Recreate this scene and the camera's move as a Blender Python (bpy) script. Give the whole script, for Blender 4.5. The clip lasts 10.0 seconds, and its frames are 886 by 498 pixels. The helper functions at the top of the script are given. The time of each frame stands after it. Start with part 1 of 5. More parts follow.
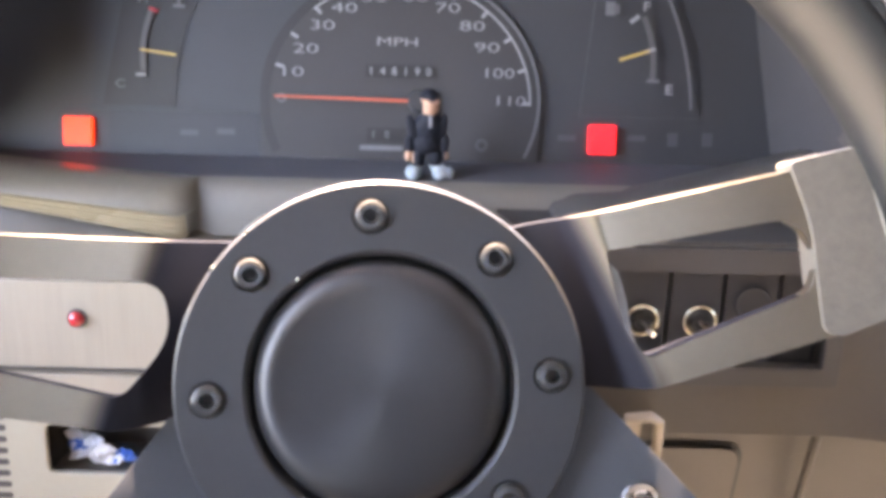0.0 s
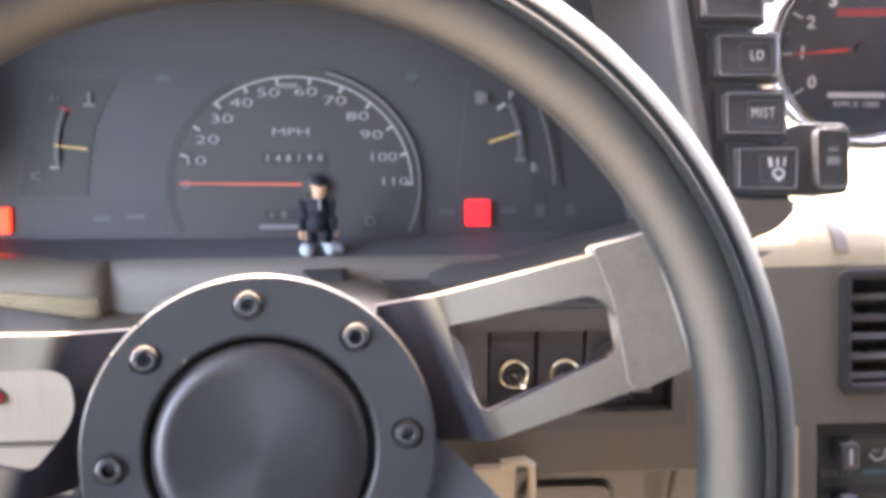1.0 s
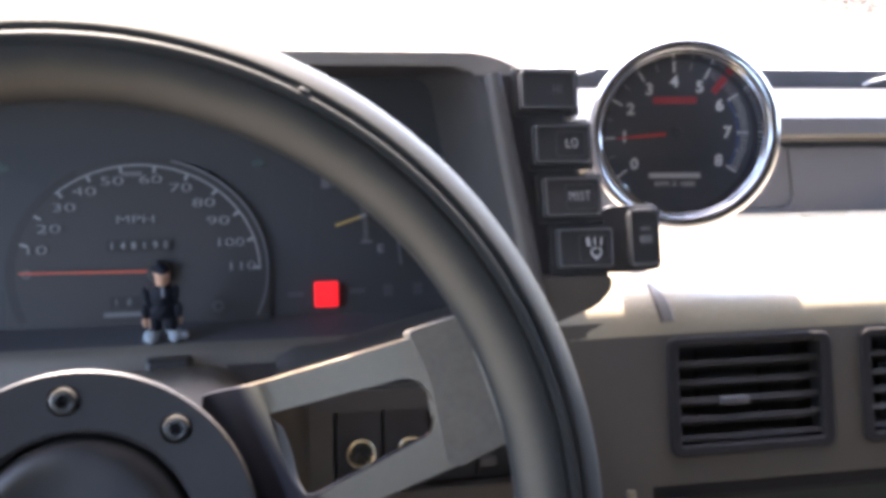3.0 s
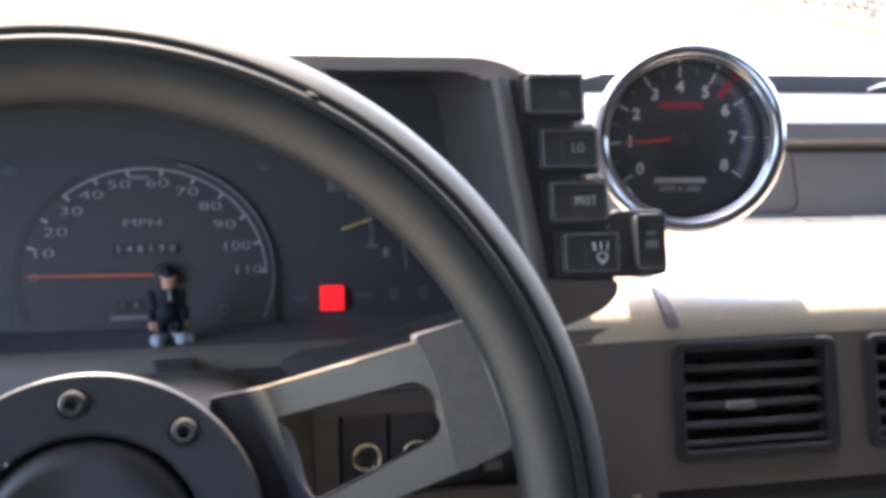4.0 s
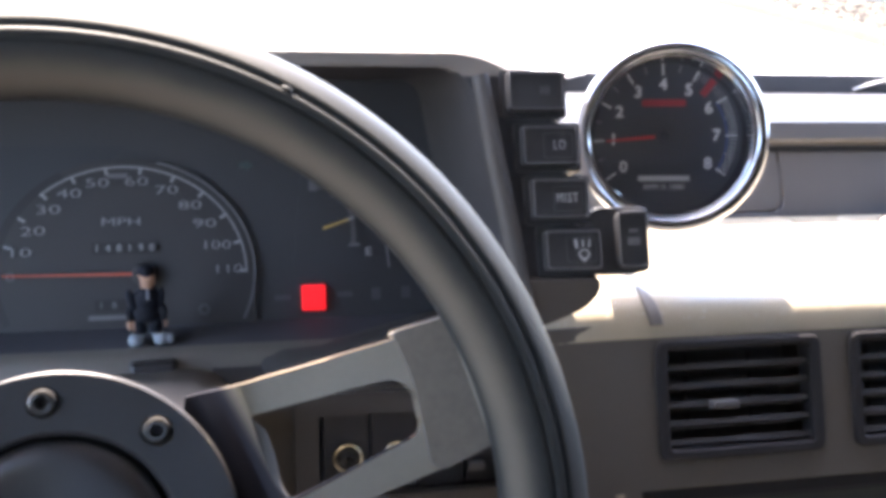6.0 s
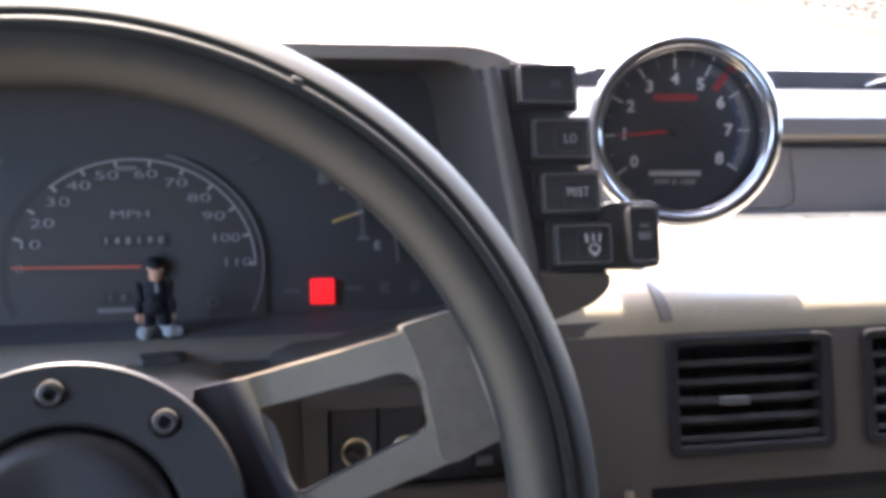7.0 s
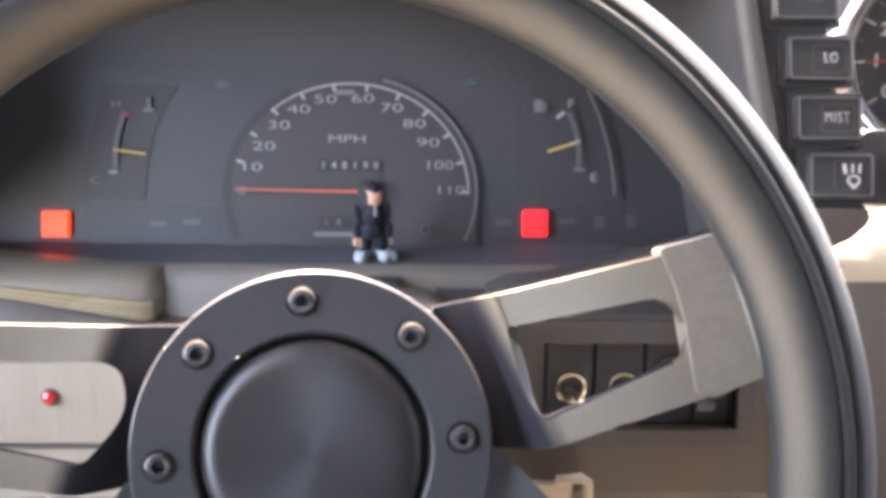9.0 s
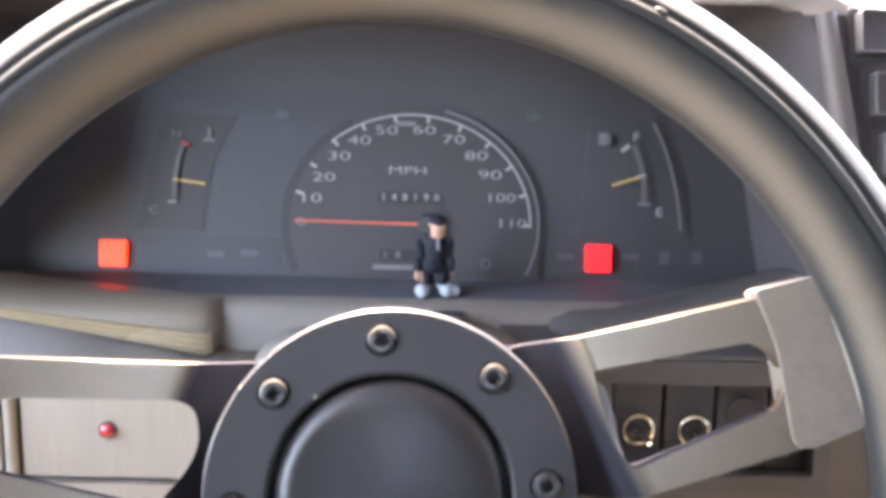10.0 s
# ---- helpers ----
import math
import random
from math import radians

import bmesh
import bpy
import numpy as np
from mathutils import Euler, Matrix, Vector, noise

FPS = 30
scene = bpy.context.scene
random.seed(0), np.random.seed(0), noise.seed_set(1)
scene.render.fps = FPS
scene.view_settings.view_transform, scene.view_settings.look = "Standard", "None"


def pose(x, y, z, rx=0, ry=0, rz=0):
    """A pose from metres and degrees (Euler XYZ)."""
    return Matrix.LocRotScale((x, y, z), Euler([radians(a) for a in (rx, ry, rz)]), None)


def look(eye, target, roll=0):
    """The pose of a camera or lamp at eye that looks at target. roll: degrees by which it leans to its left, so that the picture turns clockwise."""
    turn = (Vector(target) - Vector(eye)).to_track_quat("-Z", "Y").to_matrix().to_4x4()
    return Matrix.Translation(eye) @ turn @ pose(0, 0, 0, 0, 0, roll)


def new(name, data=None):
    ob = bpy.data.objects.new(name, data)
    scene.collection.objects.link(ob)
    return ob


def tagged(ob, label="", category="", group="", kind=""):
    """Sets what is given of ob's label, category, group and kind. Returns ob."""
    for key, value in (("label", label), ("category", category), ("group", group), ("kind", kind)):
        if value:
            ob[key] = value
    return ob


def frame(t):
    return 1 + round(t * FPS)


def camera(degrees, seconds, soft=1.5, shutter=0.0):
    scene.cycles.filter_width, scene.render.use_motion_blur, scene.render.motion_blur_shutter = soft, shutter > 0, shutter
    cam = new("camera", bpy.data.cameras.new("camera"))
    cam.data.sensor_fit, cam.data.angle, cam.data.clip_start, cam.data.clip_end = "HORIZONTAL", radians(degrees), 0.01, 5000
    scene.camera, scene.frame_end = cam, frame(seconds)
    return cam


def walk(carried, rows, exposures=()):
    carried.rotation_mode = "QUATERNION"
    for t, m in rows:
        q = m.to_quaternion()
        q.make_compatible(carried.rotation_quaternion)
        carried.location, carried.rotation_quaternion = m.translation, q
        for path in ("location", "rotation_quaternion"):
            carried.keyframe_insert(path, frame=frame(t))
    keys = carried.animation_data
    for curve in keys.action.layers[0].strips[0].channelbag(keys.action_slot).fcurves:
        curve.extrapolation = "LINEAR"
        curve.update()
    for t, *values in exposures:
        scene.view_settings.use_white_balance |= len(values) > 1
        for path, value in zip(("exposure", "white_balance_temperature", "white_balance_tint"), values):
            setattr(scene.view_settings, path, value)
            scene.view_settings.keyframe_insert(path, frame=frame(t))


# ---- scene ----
cam = camera(52.8, 10.0, soft=4.4)
PATH = [
    (0, (0.0206, 0.0553, 1.1806), (0.0243, 0.4894, 0.9324), 1.58),
    (0.5, (0.0248, 0.0431, 1.1934), (0.0338, 0.4814, 0.9530), 1.32),
    (1, (0.0429, 0.0213, 1.2125), (0.0797, 0.4657, 0.9864), 1.41),
    (1.5, (0.0589, 0.0156, 1.2150), (0.1229, 0.4645, 1.0042), 1.59),
    (2, (0.0603, 0.0132, 1.2183), (0.1313, 0.4647, 1.0155), 1.68),
    (2.5, (0.0675, 0.0110, 1.2224), (0.1619, 0.4628, 1.0302), 2.68),
    (4, (0.0652, 0.0097, 1.2238), (0.1578, 0.4639, 1.0365), 2.76),
    (4.5, (0.0683, 0.0098, 1.2234), (0.1654, 0.4643, 1.0390), 2.91),
    (5, (0.0700, 0.0091, 1.2228), (0.1683, 0.4642, 1.0407), 2.89),
    (6.5, (0.0703, 0.0119, 1.2194), (0.1669, 0.4657, 1.0329), 2.88),
    (7, (0.0700, 0.0123, 1.2185), (0.1628, 0.4666, 1.0315), 2.96),
    (7.5, (0.0616, 0.0166, 1.2149), (0.1339, 0.4741, 1.0265), 2.77),
    (8, (0.0542, 0.0180, 1.2119), (0.0936, 0.4779, 1.0197), 1.78),
    (8.5, (0.0439, 0.0200, 1.2012), (0.0584, 0.4773, 0.9995), 0.96),
    (9, (0.0404, 0.0248, 1.2004), (0.0495, 0.4775, 0.9884), 0.77),
    (9.5, (0.0356, 0.0268, 1.2017), (0.0423, 0.4823, 0.9957), 0.90),
    (10, (0.0233, 0.0337, 1.1995), (0.0182, 0.4928, 1.0014), 0.77),
]
EXPOSURES = [(0.0, 1.71, 8500, 24), (0.6, 1.57, 8500, 24), (1.0, 1.72, 8200, 23), (1.2, 1.67, 8200, 23), (1.6, 1.45, 8100, 23), (2.0, 1.25, 8200, 23), (2.5, 0.61, 7370, 19), (4.0, 0.13, 7120, 18), (5.0, 0.16, 7120, 18), (7.0, 0.16, 7120, 18), (7.5, 0.16, 7120, 18), (8.0, 0.44, 7800, 23), (8.5, 1.14, 8300, 23), (9.0, 1.51, 8350, 23), (9.5, 1.61, 8150, 22), (10.0, 1.61, 8150, 22)]
STOPS = 4.6
walk(cam, [(t, look(eye, target, roll)) for t, eye, target, roll in PATH], [(t, STOPS + s, k, g) for t, s, k, g in EXPOSURES])

# ---- light ----
SUN_ELEVATION, SUN_TURN = 57.0, -14.0  # degrees up; degrees to the right of straight ahead
world = bpy.data.worlds.new("sky")
scene.world = world
world.use_nodes = True
wn = world.node_tree.nodes
sky = wn.new("ShaderNodeTexSky")
sky.sky_type = "NISHITA"
sky.sun_disc = False
sky.sun_elevation = radians(SUN_ELEVATION)
sky.sun_rotation = radians(SUN_TURN)
world.node_tree.links.new(sky.outputs[0], wn["Background"].inputs[0])
wn["Background"].inputs[1].default_value = 0.15
sun = new("sun", bpy.data.lights.new("sun", "SUN"))
sun.data.energy, sun.data.angle, sun.data.color = 2.1, radians(0.5), (1.0, 0.95, 0.87)
ce, se = math.cos(radians(SUN_ELEVATION)), math.sin(radians(SUN_ELEVATION))
toward = Vector((ce * math.sin(radians(SUN_TURN)), ce * math.cos(radians(SUN_TURN)), se))
sun.matrix_world = look(toward * 10, (0, 0, 0))


# ---- materials ----
def material(name, base, rough=0.5, metal=0.0, second=None, grain=400.0, blotch=18.0, mix=0.35, bump=0.15, bump_scale=900.0,
             rough_var=0.12, emit=None, power=0.0, coat=0.0, spec=0.5):
    """A surface with two scales of colour change, a fine relief and uneven gloss."""
    m = bpy.data.materials.new(name)
    m.use_nodes = True
    nt = m.node_tree
    b = nt.nodes["Principled BSDF"]
    b.inputs["Metallic"].default_value = metal
    b.inputs["Specular IOR Level"].default_value = spec
    if coat:
        b.inputs["Coat Weight"].default_value = coat
        b.inputs["Coat Roughness"].default_value = 0.08
    co = nt.nodes.new("ShaderNodeTexCoord")
    if second is None:
        second = tuple(c * 0.72 for c in base)
    big = nt.nodes.new("ShaderNodeTexNoise")
    big.inputs["Scale"].default_value, big.inputs["Detail"].default_value = blotch, 4.0
    fine = nt.nodes.new("ShaderNodeTexNoise")
    fine.inputs["Scale"].default_value, fine.inputs["Detail"].default_value = grain, 3.0
    for n in (big, fine):
        nt.links.new(co.outputs["Object"], n.inputs["Vector"])
    both = nt.nodes.new("ShaderNodeMath")
    both.operation = "MULTIPLY_ADD"
    nt.links.new(big.outputs["Fac"], both.inputs[0])
    both.inputs[1].default_value = 0.6
    half = nt.nodes.new("ShaderNodeMath")
    half.operation = "MULTIPLY"
    half.inputs[1].default_value = 0.4
    nt.links.new(fine.outputs["Fac"], half.inputs[0])
    nt.links.new(half.outputs[0], both.inputs[2])
    span = nt.nodes.new("ShaderNodeMapRange")
    span.inputs["From Min"].default_value, span.inputs["From Max"].default_value = 0.3, 0.7
    span.inputs["To Max"].default_value = mix * 2
    nt.links.new(both.outputs[0], span.inputs["Value"])
    col = nt.nodes.new("ShaderNodeMix")
    col.data_type = "RGBA"
    col.inputs["A"].default_value, col.inputs["B"].default_value = (*base, 1), (*second, 1)
    nt.links.new(span.outputs[0], col.inputs["Factor"])
    nt.links.new(col.outputs["Result"], b.inputs["Base Color"])
    gloss = nt.nodes.new("ShaderNodeMapRange")
    gloss.inputs["To Min"].default_value = max(0.02, rough - rough_var)
    gloss.inputs["To Max"].default_value = min(1.0, rough + rough_var)
    nt.links.new(big.outputs["Fac"], gloss.inputs["Value"])
    nt.links.new(gloss.outputs[0], b.inputs["Roughness"])
    if bump:
        relief = nt.nodes.new("ShaderNodeTexNoise")
        relief.inputs["Scale"].default_value, relief.inputs["Detail"].default_value = bump_scale, 2.0
        nt.links.new(co.outputs["Object"], relief.inputs["Vector"])
        bp = nt.nodes.new("ShaderNodeBump")
        bp.inputs["Strength"].default_value, bp.inputs["Distance"].default_value = bump, 0.0006
        nt.links.new(relief.outputs["Fac"], bp.inputs["Height"])
        nt.links.new(bp.outputs[0], b.inputs["Normal"])
    if emit:
        b.inputs["Emission Color"].default_value, b.inputs["Emission Strength"].default_value = (*emit, 1), power
    return m


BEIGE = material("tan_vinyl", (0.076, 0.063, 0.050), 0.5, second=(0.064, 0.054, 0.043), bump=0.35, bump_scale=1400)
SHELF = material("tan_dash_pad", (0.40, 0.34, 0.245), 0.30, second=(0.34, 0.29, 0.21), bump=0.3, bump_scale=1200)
PANEL = material("brushed_tan_panel", (0.275, 0.225, 0.165), 0.45, second=(0.205, 0.166, 0.120), mix=0.4, bump=0.3, bump_scale=900)
pn = PANEL.node_tree
streak = pn.nodes.new("ShaderNodeMapping")
streak.inputs["Scale"].default_value = (1.0, 0.06, 1.0)
for link in [k for k in pn.links if k.from_node.type == "TEX_COORD"]:
    goal = link.to_socket
    pn.links.new(streak.outputs[0], goal)
pn.links.new([n for n in pn.nodes if n.type == "TEX_COORD"][0].outputs["Object"], streak.inputs[0])
TRAY = material("blue_black_tray", (0.085, 0.085, 0.094), 0.6, spec=0.04, second=(0.075, 0.075, 0.083), bump=0.1, bump_scale=1400)
# lighter copy of the dash tan, with light from the left painted in
LIT_TAN = material("lit_tan_panel", (0.30, 0.262, 0.190), 0.5, second=(0.255, 0.222, 0.162), bump=0.3, bump_scale=1400)
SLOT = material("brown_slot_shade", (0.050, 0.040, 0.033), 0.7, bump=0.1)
SILL = material("grey_tan_sill", (0.125, 0.111, 0.095), 0.5, second=(0.105, 0.093, 0.080), bump=0.3, bump_scale=1400)
GLOSS_BEAD = material("glossy_tan_bead", (0.25, 0.20, 0.14), 0.2, second=(0.22, 0.175, 0.12), bump=0.05)
GREY = material("grey_pad", (0.046, 0.048, 0.054), 0.45, spec=0.5, second=(0.040, 0.042, 0.047), bump=0.3, bump_scale=1300)
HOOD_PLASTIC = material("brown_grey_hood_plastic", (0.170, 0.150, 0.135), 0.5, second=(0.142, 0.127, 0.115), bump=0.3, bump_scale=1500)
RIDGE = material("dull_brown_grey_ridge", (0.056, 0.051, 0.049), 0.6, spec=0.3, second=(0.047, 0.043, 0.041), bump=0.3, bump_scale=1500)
# darker copy of the hood plastic, with shade put into its colour
HOOD_SHADE = material("shaded_hood_plastic", (0.040, 0.0385, 0.0425), 0.65, spec=0.35, second=(0.037, 0.036, 0.040), bump=0.3, bump_scale=1500)
BLACK = material("black_plastic", (0.022, 0.022, 0.025), 0.42, second=(0.035, 0.034, 0.035), bump=0.2, bump_scale=1600)
VENT = material("vent_frame_black", (0.021, 0.0195, 0.020), 0.6, spec=0.12, second=(0.026, 0.024, 0.0245), bump=0.25, bump_scale=1600)
LOUVRE = material("dark_grey_louvre", (0.042, 0.0385, 0.038), 0.5, spec=0.3, second=(0.052, 0.047, 0.046), bump=0.2, bump_scale=1600)
INSERT = material("dark_grey_insert", (0.029, 0.027, 0.028), 0.4, second=(0.036, 0.033, 0.033), bump=0.2, bump_scale=1600)
SURROUND = material("grey_brown_surround", (0.058, 0.051, 0.046), 0.45, second=(0.048, 0.043, 0.039), bump=0.3, bump_scale=1400)
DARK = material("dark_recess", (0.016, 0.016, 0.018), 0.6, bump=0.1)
DIAL = material("dial_black", (0.024, 0.0225, 0.0245), 0.55, second=(0.029, 0.027, 0.030), bump=0.08)
DIAL_BLUE = material("dial_blue_grey", (0.0240, 0.0265, 0.0325), 0.55, second=(0.0220, 0.0246, 0.030), bump=0.08)
GAUGE = material("gauge_black", (0.0125, 0.0117, 0.0125), 0.55, second=(0.015, 0.014, 0.015), bump=0.08)
DIAL_BACK = material("dial_blue_black", (0.026, 0.0265, 0.031), 0.55, second=(0.030, 0.0305, 0.035), bump=0.08)
DIAL_BAND = material("dial_band_grey", (0.0185, 0.0205, 0.026), 0.55, second=(0.022, 0.024, 0.029), bump=0.08)
TACH_BLACK = material("tach_face_black", (0.045, 0.048, 0.060), 0.5, bump=0.05)
MARK = material("white_print", (0.265, 0.265, 0.28), 0.6, bump=0.0, mix=0.15)
MARK_DIM = material("grey_print", (0.125, 0.125, 0.135), 0.6, bump=0.0, mix=0.15)
SCALE = material("scale_grey", (0.085, 0.083, 0.085), 0.6, bump=0.0, mix=0.15)
MARK_FAINT = material("faint_print", (0.06, 0.06, 0.068), 0.6, bump=0.0, mix=0.15)
MARK_TACH = material("white_dial_print", (0.76, 0.75, 0.74), 0.6, bump=0.0, mix=0.1)
MARK_TACH_DIM = material("grey_dial_print", (0.62, 0.62, 0.62), 0.6, bump=0.0, mix=0.1)
RED_PRINT = material("red_print", (0.36, 0.028, 0.038), 0.6, bump=0.0, mix=0.1)
BLUE_PRINT = material("blue_print", (0.05, 0.09, 0.22), 0.6, bump=0.0, mix=0.1)
NEEDLE = material("orange_needle", (0.46, 0.085, 0.045), 0.5, bump=0.0, mix=0.1)
NEEDLE_YELLOW = material("yellow_needle", (0.52, 0.34, 0.10), 0.5, bump=0.0, mix=0.1)
NEEDLE_RED = material("red_needle", (0.70, 0.05, 0.05), 0.5, bump=0.0, mix=0.1)
GREEN_DIM = material("unlit_green_lens", (0.035, 0.062, 0.062), 0.4, bump=0.0)
LAMP_ORANGE = material("lit_orange_lamp", (0.25, 0.02, 0.006), 0.5, emit=(1.0, 0.050, 0.012), power=0.046, bump=0.0)
LAMP_RED = material("lit_red_lamp", (0.25, 0.01, 0.01), 0.5, emit=(1.0, 0.013, 0.022), power=0.050, bump=0.0)
LAMP_ORANGE_PRINT = material("orange_lamp_print", (0.25, 0.02, 0.006), 0.5, emit=(1.0, 0.045, 0.012), power=0.042, bump=0.0)
LAMP_RED_PRINT = material("red_lamp_print", (0.25, 0.01, 0.01), 0.5, emit=(1.0, 0.010, 0.022), power=0.036, bump=0.0)
RIM_R, RIM_TUBE, RIM_Z = 0.1469, 0.0142, 0.0162  # the wheel rim's circle, its tube and how far it stands before the hub


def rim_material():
    """Black grained vinyl; the light on its driver-facing side is painted as a paler, duller band."""
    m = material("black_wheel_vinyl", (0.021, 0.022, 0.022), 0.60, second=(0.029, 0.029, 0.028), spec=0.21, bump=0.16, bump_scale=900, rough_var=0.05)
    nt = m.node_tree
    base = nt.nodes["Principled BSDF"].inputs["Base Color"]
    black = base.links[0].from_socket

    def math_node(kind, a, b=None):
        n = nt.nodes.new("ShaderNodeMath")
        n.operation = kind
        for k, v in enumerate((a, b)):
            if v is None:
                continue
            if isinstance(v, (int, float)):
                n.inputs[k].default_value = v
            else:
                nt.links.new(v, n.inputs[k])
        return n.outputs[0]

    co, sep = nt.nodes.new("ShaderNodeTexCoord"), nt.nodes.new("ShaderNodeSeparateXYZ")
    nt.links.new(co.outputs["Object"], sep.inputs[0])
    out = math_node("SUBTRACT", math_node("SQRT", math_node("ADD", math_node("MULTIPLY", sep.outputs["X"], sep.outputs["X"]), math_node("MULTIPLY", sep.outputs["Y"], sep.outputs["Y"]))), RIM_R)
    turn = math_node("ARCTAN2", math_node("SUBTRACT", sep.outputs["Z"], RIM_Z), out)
    # painted glow, centred at 140 degrees round the tube
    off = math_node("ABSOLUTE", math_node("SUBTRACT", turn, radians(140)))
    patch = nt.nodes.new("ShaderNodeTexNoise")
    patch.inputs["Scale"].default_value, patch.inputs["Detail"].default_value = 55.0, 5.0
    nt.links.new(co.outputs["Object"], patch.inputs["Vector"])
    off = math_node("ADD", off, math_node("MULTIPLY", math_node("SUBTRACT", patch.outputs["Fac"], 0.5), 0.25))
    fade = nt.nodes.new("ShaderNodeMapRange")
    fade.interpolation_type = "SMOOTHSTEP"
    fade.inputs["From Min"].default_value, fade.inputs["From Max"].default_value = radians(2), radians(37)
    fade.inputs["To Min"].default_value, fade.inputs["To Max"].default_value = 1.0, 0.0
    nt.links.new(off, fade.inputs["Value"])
    paler = nt.nodes.new("ShaderNodeMix")
    paler.data_type = "RGBA"
    nt.links.new(fade.outputs[0], paler.inputs["Factor"])
    nt.links.new(black, paler.inputs["A"])
    paler.inputs["B"].default_value = (0.094, 0.080, 0.064, 1)
    nt.links.new(paler.outputs["Result"], base)
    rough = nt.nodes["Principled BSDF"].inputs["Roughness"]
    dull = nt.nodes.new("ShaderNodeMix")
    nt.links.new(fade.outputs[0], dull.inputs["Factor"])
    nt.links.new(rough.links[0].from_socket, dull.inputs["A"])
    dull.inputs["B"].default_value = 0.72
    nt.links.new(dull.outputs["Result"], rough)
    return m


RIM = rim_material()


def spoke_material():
    """Satin metal arms; the shade on the bend beside the hub is painted near-black."""
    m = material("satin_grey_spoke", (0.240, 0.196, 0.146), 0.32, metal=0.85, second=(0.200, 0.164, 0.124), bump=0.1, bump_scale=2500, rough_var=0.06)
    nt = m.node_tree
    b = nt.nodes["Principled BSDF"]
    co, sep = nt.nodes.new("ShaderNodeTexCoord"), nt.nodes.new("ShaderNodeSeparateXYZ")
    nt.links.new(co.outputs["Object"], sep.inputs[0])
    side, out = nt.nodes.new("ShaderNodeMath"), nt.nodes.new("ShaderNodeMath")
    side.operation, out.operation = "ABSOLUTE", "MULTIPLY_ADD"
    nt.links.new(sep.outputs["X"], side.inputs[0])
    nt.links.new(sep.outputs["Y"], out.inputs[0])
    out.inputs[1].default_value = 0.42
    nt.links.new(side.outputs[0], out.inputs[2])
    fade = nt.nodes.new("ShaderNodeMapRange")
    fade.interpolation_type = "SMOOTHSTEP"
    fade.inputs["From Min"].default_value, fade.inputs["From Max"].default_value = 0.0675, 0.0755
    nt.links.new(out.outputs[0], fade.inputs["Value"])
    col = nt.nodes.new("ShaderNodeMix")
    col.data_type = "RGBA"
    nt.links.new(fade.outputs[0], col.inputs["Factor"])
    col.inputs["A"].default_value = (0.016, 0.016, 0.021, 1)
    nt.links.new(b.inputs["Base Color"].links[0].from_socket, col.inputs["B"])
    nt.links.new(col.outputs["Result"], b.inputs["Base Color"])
    for slot, shaded, exposed in (("Metallic", 0.0, 0.85), ("Specular IOR Level", 0.1, 0.5), ("Roughness", 0.8, 0.32)):
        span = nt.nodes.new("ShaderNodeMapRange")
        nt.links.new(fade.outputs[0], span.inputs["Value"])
        span.inputs["To Min"].default_value, span.inputs["To Max"].default_value = shaded, exposed
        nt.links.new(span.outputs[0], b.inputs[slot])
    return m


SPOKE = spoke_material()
LOW = material("blue_black_spoke", (0.036, 0.0375, 0.041), 0.5, second=(0.033, 0.034, 0.037), bump=0.1, bump_scale=2500)
CUT = material("grey_slot_end", (0.080, 0.075, 0.072), 0.6, spec=0.2, second=(0.065, 0.061, 0.059), bump=0.1, bump_scale=2500)
# near-black that stands for shade on the slot's walls
WALL_SHADE = material("slot_wall_shade", (0.013, 0.013, 0.017), 0.85, second=(0.011, 0.011, 0.014), spec=0.06, bump=0.1)
WRAP = material("grained_sleeve_vinyl", (0.175, 0.150, 0.121), 0.5, second=(0.115, 0.099, 0.081), grain=420, blotch=45, mix=0.5, bump=0.4, bump_scale=1300)
SEAM = material("pale_sleeve_seam", (0.26, 0.235, 0.20), 0.5, second=(0.16, 0.145, 0.125), grain=700, mix=0.5, bump=0.2)
PLATE = material("satin_black_hub", (0.038, 0.036, 0.037), 0.40, metal=0.2, second=(0.029, 0.028, 0.0285), bump=0.12, bump_scale=2500)
BUTTON = material("satin_horn_button", (0.043, 0.041, 0.042), 0.44, metal=0.5, second=(0.037, 0.0355, 0.037), bump=0.05, bump_scale=3000)
BOLT = material("black_bolt_steel", (0.085, 0.082, 0.080), 0.28, metal=0.6, bump=0.0)
nb = BUTTON.node_tree
nb.nodes["Principled BSDF"].inputs["Anisotropic"].default_value = 0.75
tang = nb.nodes.new("ShaderNodeTangent")
tang.direction_type, tang.axis = "RADIAL", "Z"
nb.links.new(tang.outputs[0], nb.nodes["Principled BSDF"].inputs["Tangent"])
CHROME = material("chrome", (0.85, 0.85, 0.86), 0.07, metal=1.0, second=(0.8, 0.8, 0.82), rough_var=0.04, bump=0.0, mix=0.2)
BEZEL = material("bezel_chrome", (0.50, 0.51, 0.54), 0.09, metal=1.0, second=(0.42, 0.43, 0.46), rough_var=0.04, bump=0.0, mix=0.3)
STEEL = material("nickel_bushing", (0.92, 0.82, 0.60), 0.2, metal=1.0, bump=0.0, rough_var=0.06)
SILVER = material("grey_slider", (0.105, 0.101, 0.100), 0.4, bump=0.1)
LED_RED = material("red_led_lens", (0.45, 0.01, 0.015), 0.12, bump=0.0, coat=0.6)
BLUE = material("blue_wrapper", (0.03, 0.14, 0.45), 0.35, bump=0.1)
FLAP = material("translucent_wrapper_flap", (0.56, 0.50, 0.44), 0.5, bump=0.2, bump_scale=300)
PAPER = material("white_wrapper", (0.75, 0.75, 0.76), 0.5, bump=0.3, bump_scale=300)
